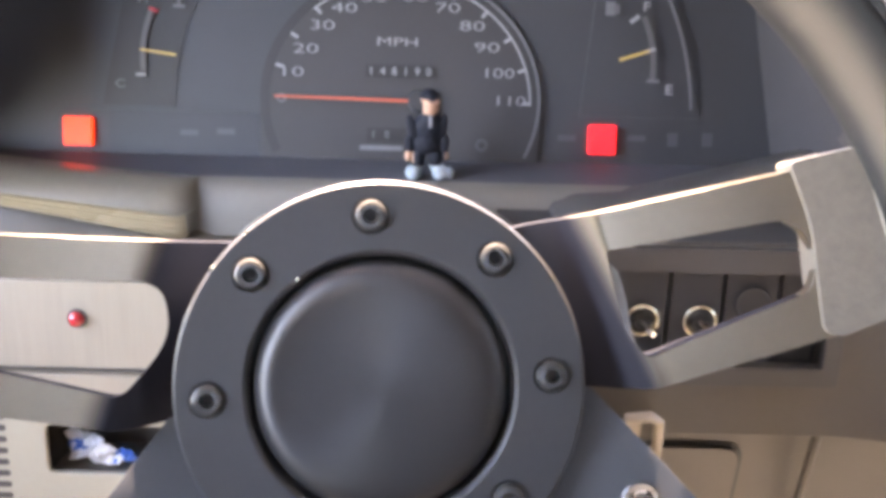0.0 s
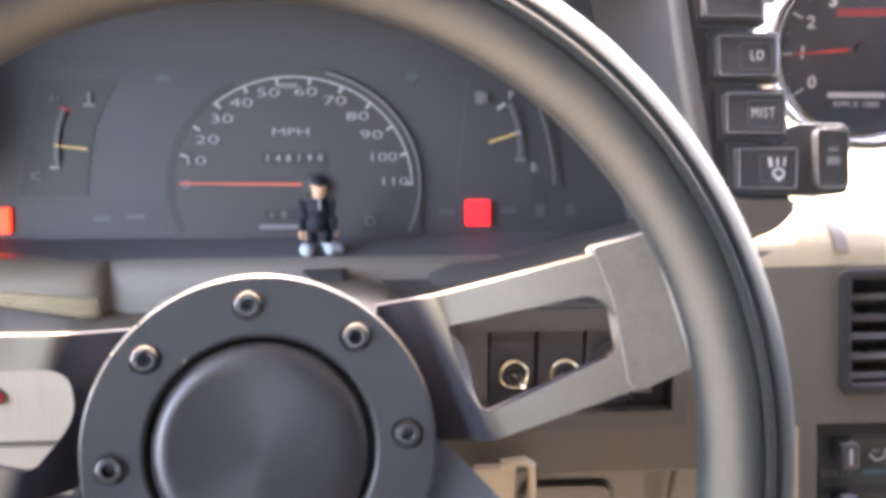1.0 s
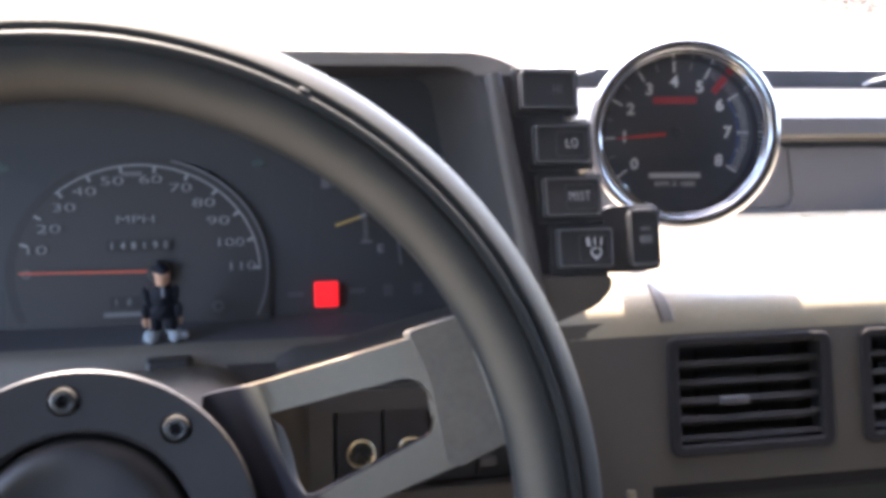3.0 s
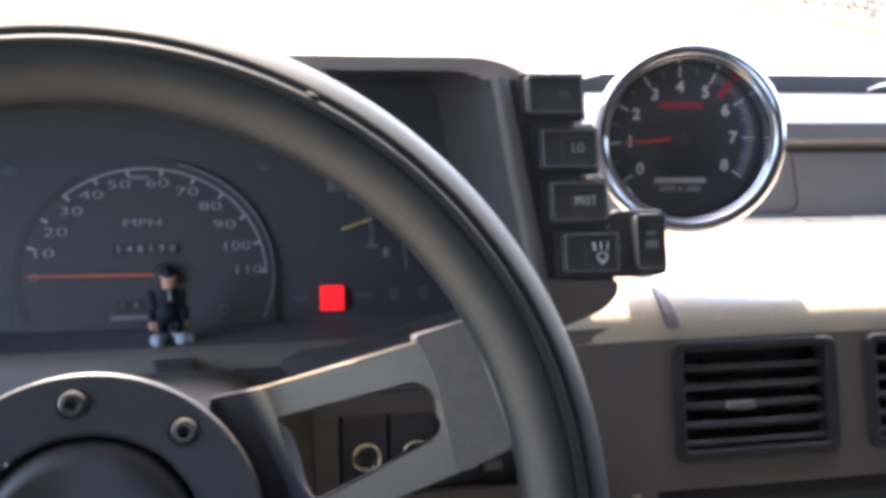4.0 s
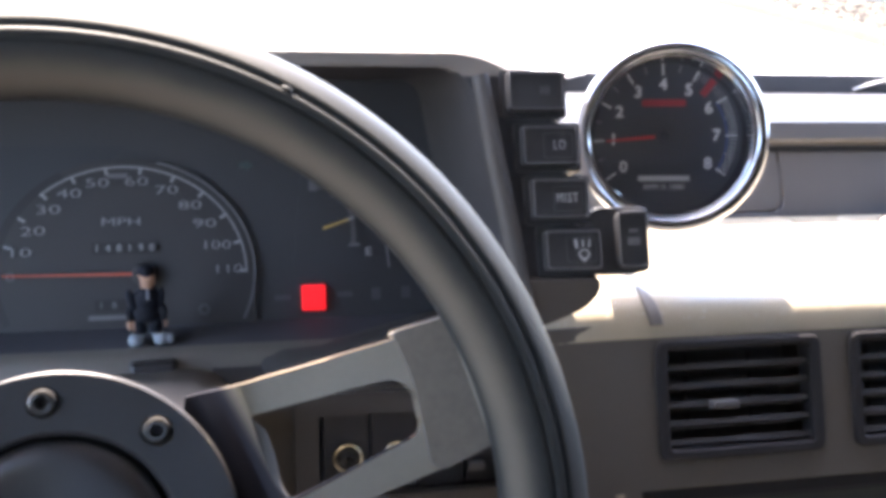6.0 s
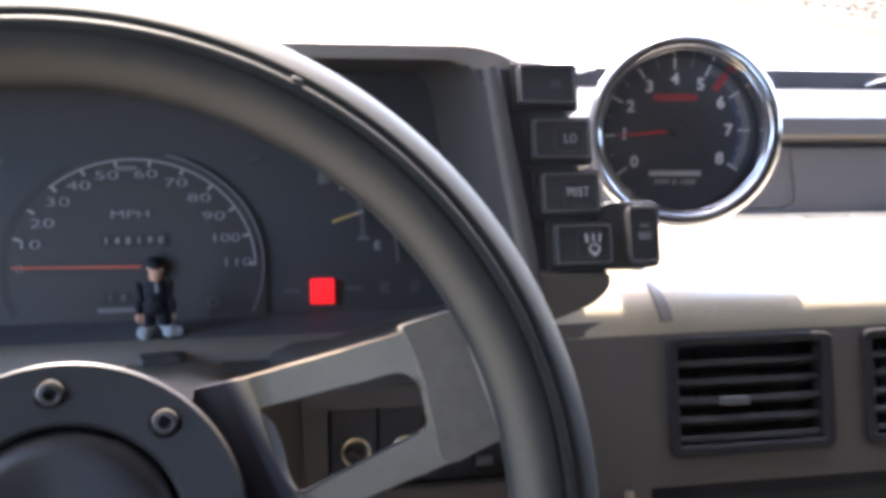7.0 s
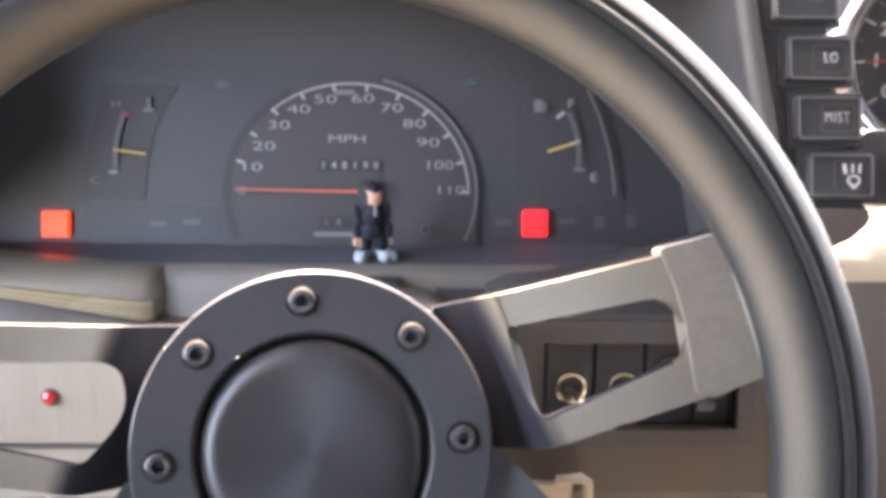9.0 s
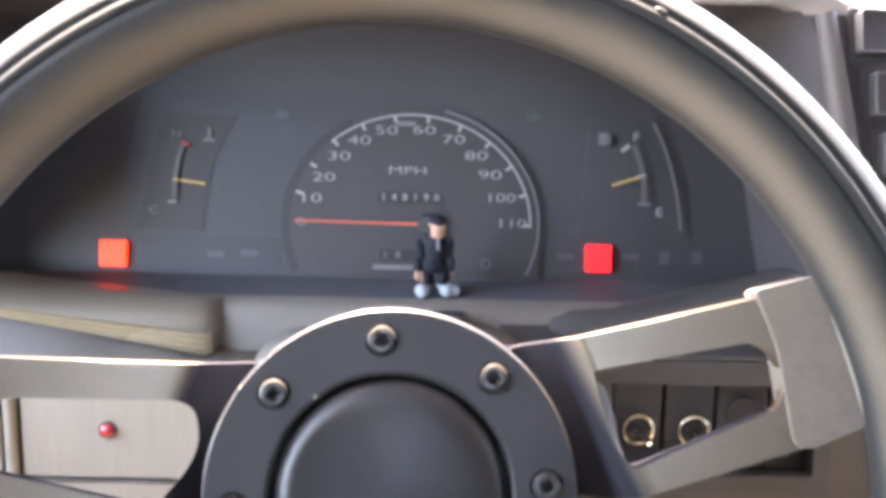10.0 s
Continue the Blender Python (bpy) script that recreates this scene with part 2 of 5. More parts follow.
HEATER = material("heater_face", (0.030, 0.034, 0.029), 0.4, second=(0.037, 0.041, 0.035), bump=0.05)
HEAT_RED = material("heater_red", (0.45, 0.06, 0.07), 0.5, bump=0.0)
HEAT_BLUE = material("heater_blue", (0.05, 0.10, 0.13), 0.5, bump=0.0)
LINER = material("grey_headliner", (0.11, 0.105, 0.10), 0.85, bump=0.4, bump_scale=500)
BOUNCE_TAN = material("tan_bounce_floor", (0.25, 0.232, 0.205), 0.95, second=(0.21, 0.195, 0.172), bump=0.5, bump_scale=600)
CARPET = material("brown_carpet", (0.025, 0.023, 0.021), 0.95, bump=0.5, bump_scale=600)
PAINT = material("white_car_paint", (0.80, 0.80, 0.80), 0.25, second=(0.76, 0.76, 0.76), bump=0.0, coat=0.5)
COWL = material("black_cowl", (0.085, 0.087, 0.092), 0.85, spec=0.1, second=(0.06, 0.062, 0.066), bump=0.4, bump_scale=700)
CONCRETE = material("pale_concrete", (0.50, 0.485, 0.455), 0.85, second=(0.42, 0.405, 0.38), grain=30, blotch=0.8, bump=0.3, bump_scale=60)
KERB = material("tan_kerb", (0.105, 0.078, 0.046), 0.9, spec=0.1, second=(0.082, 0.061, 0.036), grain=40, blotch=2.0, bump=0.3, bump_scale=80)
EARTH = material("pale_gravel_bed", (0.105, 0.090, 0.070), 0.9, spec=0.1, second=(0.055, 0.044, 0.032), grain=25, blotch=3.0, bump=0.6, bump_scale=40)
LAWN = material("dull_grass", (0.026, 0.032, 0.022), 0.95, second=(0.018, 0.024, 0.017), grain=30, blotch=3.0, bump=0.5, bump_scale=50)


def stone_material():
    """Gravel whose stones differ from one another, from pale tan to dark brown."""
    m = material("gravel_stone", (0.175, 0.150, 0.112), 0.9, spec=0.1, second=(0.085, 0.066, 0.046), grain=20, blotch=6.0, mix=0.5, bump=0.4, bump_scale=60)
    nt = m.node_tree
    base = nt.nodes["Principled BSDF"].inputs["Base Color"]
    geo, span, tint = nt.nodes.new("ShaderNodeNewGeometry"), nt.nodes.new("ShaderNodeMapRange"), nt.nodes.new("ShaderNodeMix")
    tint.data_type, tint.blend_type = "RGBA", "MULTIPLY"
    span.inputs["To Min"].default_value, span.inputs["To Max"].default_value = 0.25, 1.0
    nt.links.new(geo.outputs["Random Per Island"], span.inputs["Value"])
    tint.inputs["Factor"].default_value = 1.0
    nt.links.new(base.links[0].from_socket, tint.inputs["A"])
    nt.links.new(span.outputs[0], tint.inputs["B"])
    nt.links.new(tint.outputs["Result"], base)
    return m


STONE = stone_material()

FENCE = material("weathered_fence_board", (0.060, 0.066, 0.048), 0.85, second=(0.036, 0.040, 0.030), grain=40, blotch=5.0, bump=0.4, bump_scale=120)


def glass(name, tint=(1, 1, 1), rough=0.0):
    m = bpy.data.materials.new(name)
    m.use_nodes = True
    nt = m.node_tree
    nt.nodes.remove(nt.nodes["Principled BSDF"])
    clear, gloss, both = nt.nodes.new("ShaderNodeBsdfTransparent"), nt.nodes.new("ShaderNodeBsdfGlossy"), nt.nodes.new("ShaderNodeMixShader")
    clear.inputs[0].default_value = (*tint, 1)
    gloss.inputs["Roughness"].default_value = rough
    edge, steep, gain = nt.nodes.new("ShaderNodeLayerWeight"), nt.nodes.new("ShaderNodeMath"), nt.nodes.new("ShaderNodeMath")
    edge.inputs[0].default_value = 0.5
    steep.operation, steep.inputs[1].default_value = "POWER", 5.0
    gain.operation, gain.inputs[1].default_value, gain.inputs[2].default_value = "MULTIPLY_ADD", 0.96, 0.04
    nt.links.new(edge.outputs["Facing"], steep.inputs[0])
    nt.links.new(steep.outputs[0], gain.inputs[0])
    nt.links.new(gain.outputs[0], both.inputs[0])
    nt.links.new(clear.outputs[0], both.inputs[1])
    nt.links.new(gloss.outputs[0], both.inputs[2])
    nt.links.new(both.outputs[0], nt.nodes["Material Output"].inputs[0])
    return m


GLASS = glass("clear_glass")


# ---- mesh tools ----
def part(name, bm, mat, parent=None, label="", m=None, bevel=0.0, smooth=True, segments=2, angle=40):
    """Links a bmesh as one mesh object, under its thing or part."""
    me = bpy.data.meshes.new(name)
    bmesh.ops.recalc_face_normals(bm, faces=bm.faces)
    bm.to_mesh(me)
    bm.free()
    for one in mat if isinstance(mat, (list, tuple)) else (mat,):
        me.materials.append(one)
    ob = new(name, me)
    if parent is not None:
        ob.parent = parent
    if m is not None:
        ob.matrix_basis = m
    if bevel:
        mod = ob.modifiers.new("edge", "BEVEL")
        mod.width, mod.segments, mod.limit_method, mod.angle_limit = bevel, segments, "ANGLE", radians(angle)
    if smooth:
        me.shade_smooth()
        me.set_sharp_from_angle(angle=radians(35))
    if label:
        tagged(ob, label)
    return ob


def thing(name, label, category, m=None, kind="", group=""):
    """An empty that carries the parts of one thing."""
    ob = new(name)
    ob.empty_display_size = 0.02
    if m is not None:
        ob.matrix_basis = m
    return tagged(ob, label, category, group, kind)


def box(x0, x1, y0, y1, z0, z1, bm=None):
    bm = bm or bmesh.new()
    vs = [bm.verts.new((x, y, z)) for z in (z0, z1) for y in (y0, y1) for x in (x0, x1)]
    for f in ((0, 1, 3, 2), (4, 6, 7, 5), (0, 4, 5, 1), (2, 3, 7, 6), (0, 2, 6, 4), (1, 5, 7, 3)):
        bm.faces.new([vs[i] for i in f])
    return bm


def loft(sections, closed=True, caps=True, bm=None):
    """Joins sections, lists of points of one length, by quads."""
    bm = bm or bmesh.new()
    rings = [[bm.verts.new(p) for p in s] for s in sections]
    n = len(sections[0])
    for a, b in zip(rings, rings[1:]):
        for i in range(n if closed else n - 1):
            j = (i + 1) % n
            bm.faces.new((a[i], a[j], b[j], b[i]))
    if caps and closed:
        bm.faces.new(rings[0][::-1])
        bm.faces.new(rings[-1])
    return bm


def lathe(profile, steps=64, bm=None, closed=False):
    """Turns (radius, height) points about z."""
    bm = bm or bmesh.new()
    rings = []
    for k in range(steps):
        a = 2 * math.pi * k / steps
        rings.append([bm.verts.new((r * math.cos(a), r * math.sin(a), z)) for r, z in profile])
    n = len(profile)
    for k in range(steps):
        a, b = rings[k], rings[(k + 1) % steps]
        for i in range(n if closed else n - 1):
            j = (i + 1) % n
            bm.faces.new((a[i], b[i], b[j], a[j]))
    bmesh.ops.remove_doubles(bm, verts=bm.verts, dist=1e-7)
    return bm


def prism(points, z0, z1, holes=(), bm=None):
    """A plate with an outline in x and y, with holes through it, between two heights."""
    bm = bm or bmesh.new()
    loops = [points, *holes]
    low, edges = [], []
    for loop in loops:
        vs = [bm.verts.new((x, y, z0)) for x, y in loop]
        low.append(vs)
        edges += [bm.edges.new((vs[i], vs[(i + 1) % len(vs)])) for i in range(len(vs))]
    made = bmesh.ops.triangle_fill(bm, use_beauty=True, use_dissolve=False, edges=edges)
    faces = [g for g in made["geom"] if isinstance(g, bmesh.types.BMFace)]
    top = {v: bm.verts.new((v.co.x, v.co.y, z1)) for loop in low for v in loop}
    for f in faces:
        bm.faces.new([top[v] for v in f.verts][::-1])
    for loop in low:
        for i, v in enumerate(loop):
            w = loop[(i + 1) % len(loop)]
            bm.faces.new((v, w, top[w], top[v]))
    return bm


def rounded(points, radius, steps=4):
    """An outline with its corners rounded."""
    out = []
    n = len(points)
    for i in range(n):
        p, a, b = Vector(points[i]), Vector(points[i - 1]), Vector(points[(i + 1) % n])
        r = radius[i] if isinstance(radius, (list, tuple)) else radius
        if r <= 0:
            out.append(tuple(p))
            continue
        u, w = (a - p), (b - p)
        d = min(r, u.length * 0.48, w.length * 0.48)
        u, w = p + u.normalized() * d, p + w.normalized() * d
        for k in range(steps + 1):
            t = k / steps
            out.append(tuple((1 - t) ** 2 * u + 2 * t * (1 - t) * p + t * t * w))
    return out


def rect(x0, x1, y0, y1, r=0.0, steps=4):
    pts = [(x0, y0), (x1, y0), (x1, y1), (x0, y1)]
    return rounded(pts, r, steps) if r else pts


def sweep(path, radius, sides=10, bm=None):
    """A tube along points; radius is one number, or one for each point."""
    path = [Vector(p) for p in path]
    secs = []
    for i, p in enumerate(path):
        d = (path[min(i + 1, len(path) - 1)] - path[max(i - 1, 0)]).normalized()
        s = d.cross(Vector((0.13, 0.21, 0.97))).normalized()
        u = s.cross(d)
        r = radius[i] if isinstance(radius, (list, tuple)) else radius
        secs.append([p + r * (math.cos(2 * math.pi * k / sides) * s + math.sin(2 * math.pi * k / sides) * u) for k in range(sides)])
    return loft(secs, bm=bm)


def profile_x(points, x0, x1, bm=None):
    """A side outline of (y, z) drawn out along x."""
    return loft([[(x, y, z) for y, z in points] for x in (x0, x1)], bm=bm)


def writing(name, text, size, mat, parent, x, y, z=0.0004, wide=1.0, turn=0.0, label="", thick=0.00015, bold=0.0, spaced=1.0):
    """Raised print in the built-in font, centred at x, y on the parent's own plane."""
    cu = bpy.data.curves.new(name, "FONT")
    cu.body, cu.size, cu.align_x, cu.align_y, cu.extrude, cu.resolution_u, cu.offset, cu.space_character = text, size, "CENTER", "CENTER", thick, 3, bold, spaced
    ob = new(name, cu)
    bpy.context.view_layer.update()
    me = bpy.data.meshes.new_from_object(ob.evaluated_get(bpy.context.evaluated_depsgraph_get()))
    me.name = name
    bpy.data.objects.remove(ob)
    bpy.data.curves.remove(cu)
    weld = bmesh.new()
    weld.from_mesh(me)
    bmesh.ops.remove_doubles(weld, verts=weld.verts, dist=1e-6)
    weld.to_mesh(me)
    weld.free()
    me.materials.clear()
    me.materials.append(mat)
    ob = new(name, me)
    ob.parent = parent
    ob.matrix_basis = pose(x, y, z, 0, 0, turn) @ Matrix.Diagonal((wide, 1, 1, 1))
    if label:
        tagged(ob, label)
    return ob


def bar(name, parent, mat, x0, y0, x1, y1, width, z=0.0004, tip=None, label="", thick=0.0004):
    """A flat printed stroke or a needle between two points of a dial."""
    a, b = Vector((x0, y0)), Vector((x1, y1))
    s = (b - a).normalized().orthogonal() * width / 2
    e = s * (tip / width) if tip is not None else s
    return part(name, prism([a - s, a + s, b + e, b - e], z, z + thick), mat, parent, label, smooth=False)


def arc_band(name, parent, mat, cx, cy, rx, ry, a0, a1, width, z=0.0004, steps=40, label="", thick=0.0003):
    out, inn = [], []
    for k in range(steps + 1):
        a = radians(a0 + (a1 - a0) * k / steps)
        out.append((cx + (rx + width / 2) * math.cos(a), cy + (ry + width / 2) * math.sin(a)))
        inn.append((cx + (rx - width / 2) * math.cos(a), cy + (ry - width / 2) * math.sin(a)))
    bm = bmesh.new()
    secs = [[(*o, z), (*o, z + thick), (*i, z + thick), (*i, z)] for o, i in zip(out, inn)]
    loft(secs, bm=bm)
    return part(name, bm, mat, parent, label, smooth=False)


def frame_of(origin, tilt, turn=0.0, roll=0.0):
    """A plane's pose: its x to the right, its y up along it, its z out of it towards the driver; tilt leans its top away."""
    return pose(*origin, 0, 0, turn) @ pose(0, 0, 0, 90 - tilt) @ pose(0, 0, 0, 0, 0, roll)


# ---- the cab round the camera ----
PIVOT_Y, PIVOT_Z = 0.35524, 0.995


def lean(x):
    """The dash face leans back by 14 degrees before the driver and by 25 in the middle."""
    t = min(1.0, max(0.0, (x - 0.185) / 0.055))
    return 14 + 11 * t * t * (3 - 2 * t)


FACE = frame_of((0, PIVOT_Y, PIVOT_Z), 14)  # planes of the face; their y runs up along the slope
CENTRE = frame_of((0, PIVOT_Y, PIVOT_Z), 25)


def on_face(z):
    return (z - PIVOT_Z) / math.cos(radians(14))


def face_y(z):
    return PIVOT_Y + (z - PIVOT_Z) * math.tan(radians(14))


CAB_L, CAB_R, CAB_BACK, ROOF_Z, HEADER_Y = -0.42, 1.16, -0.85, 1.56, 0.45


def cab():
    # unseen floor; its tan is chosen to bounce warm light up at the wheel
    floor = part("floor", box(CAB_L, CAB_R, CAB_BACK, 1.0, 0.40, 0.44), BOUNCE_TAN)
    tagged(floor, "unseen cab floor under the dash, tan to bounce light", "floor", kind="structure")
    roof = part("ceiling", box(CAB_L - 0.03, CAB_R + 0.03, CAB_BACK - 0.04, HEADER_Y, ROOF_Z, ROOF_Z + 0.04), LINER)
    tagged(roof, "grey cloth headliner of the cab", "ceiling", kind="structure")
    for nm, x0, x1, sill, top in (("wall_left", CAB_L - 0.03, CAB_L, 1.05, 1.46), ("wall_right", CAB_R, CAB_R + 0.03, 1.28, 1.40)):
        # a door side with a window opening
        outline = [(CAB_BACK, 0.44), (0.95, 0.44), (0.95, 1.08), (0.74, 1.10), (0.385, ROOF_Z), (CAB_BACK, ROOF_Z)]
        hole = [(-0.08, sill), (0.42, sill), (0.33, top), (-0.08, top)]
        bm = prism(outline, x0, x1, [hole])
        bmesh.ops.transform(bm, matrix=Matrix(((0, 0, 1, 0), (1, 0, 0, 0), (0, 1, 0, 0), (0, 0, 0, 1))), verts=bm.verts)
        w = part(nm, bm, LINER)
        tagged(w, "plain grey-tan door side with an open window", "wall", kind="structure")
    outline = [(CAB_L, 0.44), (CAB_R, 0.44), (CAB_R, ROOF_Z), (CAB_L, ROOF_Z)]
    # unseen opening, added and placed to brighten the right spoke
    bm = prism(outline, 0, 0.04, [[(-0.05, 1.38), (-0.05, 1.52), (0.15, 1.52), (0.15, 1.38)]])
    bmesh.ops.transform(bm, matrix=Matrix(((1, 0, 0, 0), (0, 0, -1, CAB_BACK), (0, 1, 0, 0), (0, 0, 0, 1))), verts=bm.verts)
    w = part("wall_back", bm, CARPET)
    tagged(w, "plain dark cab back with an opening added for light", "wall", kind="structure")
    fire = part("wall_front", box(CAB_L, CAB_R, 0.80, 0.84, 0.44, 1.06), BLACK)
    tagged(fire, "black bulkhead behind the dash", "wall", kind="structure")
    screen = prism([(CAB_L, 0), (CAB_R, 0), (CAB_R, math.hypot(ROOF_Z - 1.078, 0.762 - HEADER_Y)), (CAB_L, math.hypot(ROOF_Z - 1.078, 0.762 - HEADER_Y))], 0, 0.005)
    tilt = math.degrees(math.atan2(ROOF_Z - 1.078, 0.762 - HEADER_Y))
    ob = part("window_1", screen, GLASS, m=pose(0, 0.762, 1.078, 180 - tilt), smooth=False)
    ob.visible_shadow = False
    tagged(ob, "clear sloping windscreen glass above the dash", "windscreen", kind="structure")


cab()


# ---- outside ----
def outside():
    g = part("ground", box(-600, 6.1, -600, 600, -0.3, 0.0), CONCRETE, smooth=False)
    tagged(g, "pale sunlit concrete driveway", "ground", kind="structure")
    v = part("ground", box(6.36, 8.5, -600, 600, -0.3, 0.09), EARTH, smooth=False)
    tagged(v, "pale gravel bed beside the kerb", "ground", kind="structure")
    far = part("ground", box(8.5, 600, -600, 600, -0.3, 0.10), LAWN, smooth=False)
    tagged(far, "dull green grass beyond the gravel", "grass", kind="structure")
    k = part("kerb", box(6.1, 6.36, -60, 200, -0.3, 0.13), KERB, bevel=0.02)
    tagged(k, "tan concrete kerb along the gravel", "kerb", kind="structure")
    rnd = random.Random(5)
    one = bmesh.new()
    bmesh.ops.create_icosphere(one, subdivisions=1, radius=1.0)
    shape = [v.co.copy() for v in one.verts]
    faces = [[v.index for v in f.verts] for f in one.faces]
    one.free()
    verts, polys = [], []
    for i in range(4200):
        x, y = 6.42 + 1.95 * rnd.random(), 5 + 16 * rnd.random()
        s = 0.014 + 0.036 * rnd.random() ** 2
        m = pose(x, y, 0.09 + s * 0.3, rnd.uniform(-30, 30), rnd.uniform(-30, 30), rnd.uniform(0, 360)) @ Matrix.Diagonal((s, s * rnd.uniform(0.6, 1), s * 0.6, 1))
        polys += [[len(verts) + k for k in f] for f in faces]
        verts += [m @ (v * rnd.uniform(0.85, 1.15)) for v in shape]
    heap = bpy.data.meshes.new("gravel")
    heap.from_pydata(verts, [], polys)
    bm = bmesh.new()
    bm.from_mesh(heap)
    bpy.data.meshes.remove(heap)
    st = part("gravel", bm, STONE, smooth=False)
    tagged(st, "loose tan and brown gravel stones", "gravel", kind="stuff")

    joint = part("trim", box(4.9, 5.62, -0.034, 0.034, 0.001, 0.004), BLACK, m=pose(0, 7.94, 0, 0, 0, 0) @ pose(5.4, 0, 0, 0, 0, -58.6) @ pose(-5.26, 0, 0), smooth=False)
    tagged(joint, "dark narrow joint in the concrete driveway", "joint", kind="structure")
    fence = thing("fence", "grey-green wooden board fence behind the gravel", "fence", pose(8.42, 0, 0.095))
    plank = None
    for k in range(86):
        if plank is None:
            plank = part("board", box(-0.012, 0.012, -0.068, 0.068, 0.0, 1.75), FENCE, fence, m=pose(0, 7.0, 0), smooth=False)
            continue
        ob = new("board", plank.data)
        ob.parent = fence
        ob.matrix_basis = pose(0.004 * (k % 2), 7.0 + 0.145 * k, rnd.uniform(-0.01, 0.01))
    for z in (0.35, 1.35):
        part("rail", box(0.014, 0.055, 6.9, 19.5, z, z + 0.09), FENCE, fence, smooth=False)


outside()


def bonnet():
    secs = []
    for y, z in ((0.90, 0.985), (1.0, 0.99), (1.4, 0.965), (1.8, 0.925), (2.05, 0.87), (2.1, 0.80)):
        secs.append([(0.37 + 0.76 * s, y, z - 0.05 * abs(s) ** 4) for s in (-1, -0.9, -0.6, -0.2, 0.2, 0.6, 0.9, 1)] + [(0.37 + 0.76 * s, y, z - 0.12) for s in (1, -1)])
    ob = part("bonnet", loft(secs), PAINT)
    tagged(ob, "white painted bonnet glaring in the sun", "car bonnet")


bonnet()


# ---- dashboard ----
def sheet(xs, ys, holes, z0, z1):
    """A plate on a grid of cuts, with rectangular openings (x0, x1, y0, y1) through it."""
    xs = sorted(set(xs) | {v for h in holes for v in h[:2]})
    ys = sorted(set(ys) | {v for h in holes for v in h[2:]})
    bm = bmesh.new()
    vs = {}

    def vert(i, j, z):
        key = (i, j, z)
        if key not in vs:
            vs[key] = bm.verts.new((xs[i], ys[j], z))
        return vs[key]

    def solid(i, j):
        if not (0 <= i < len(xs) - 1 and 0 <= j < len(ys) - 1):
            return False
        cx, cy = (xs[i] + xs[i + 1]) / 2, (ys[j] + ys[j + 1]) / 2
        return not any(h[0] < cx < h[1] and h[2] < cy < h[3] for h in holes)

    for i in range(len(xs) - 1):
        for j in range(len(ys) - 1):
            if not solid(i, j):
                continue
            for z in (z0, z1):
                bm.faces.new([vert(i, j, z), vert(i + 1, j, z), vert(i + 1, j + 1, z), vert(i, j + 1, z)])
            for di, dj, a, b in ((-1, 0, (i, j), (i, j + 1)), (1, 0, (i + 1, j), (i + 1, j + 1)), (0, -1, (i, j), (i + 1, j)), (0, 1, (i, j + 1), (i + 1, j + 1))):
                if not solid(i + di, j + dj):
                    bm.faces.new([vert(*a, z0), vert(*b, z0), vert(*b, z1), vert(*a, z1)])
    return bm


VENTS = [(0.2535, 0.3425), (0.3585, 0.4475)]  # left and right edges of the two air vents
VENT_LO, VENT_HI = -0.0275, 0.0310
TOG = (0.084, 0.181, on_face(0.958), on_face(1.005))
CUBBY = (-0.1390, -0.060, -0.0880, -0.0655)
HEAT = (0.2440, 0.4600, -0.110, -0.0405)


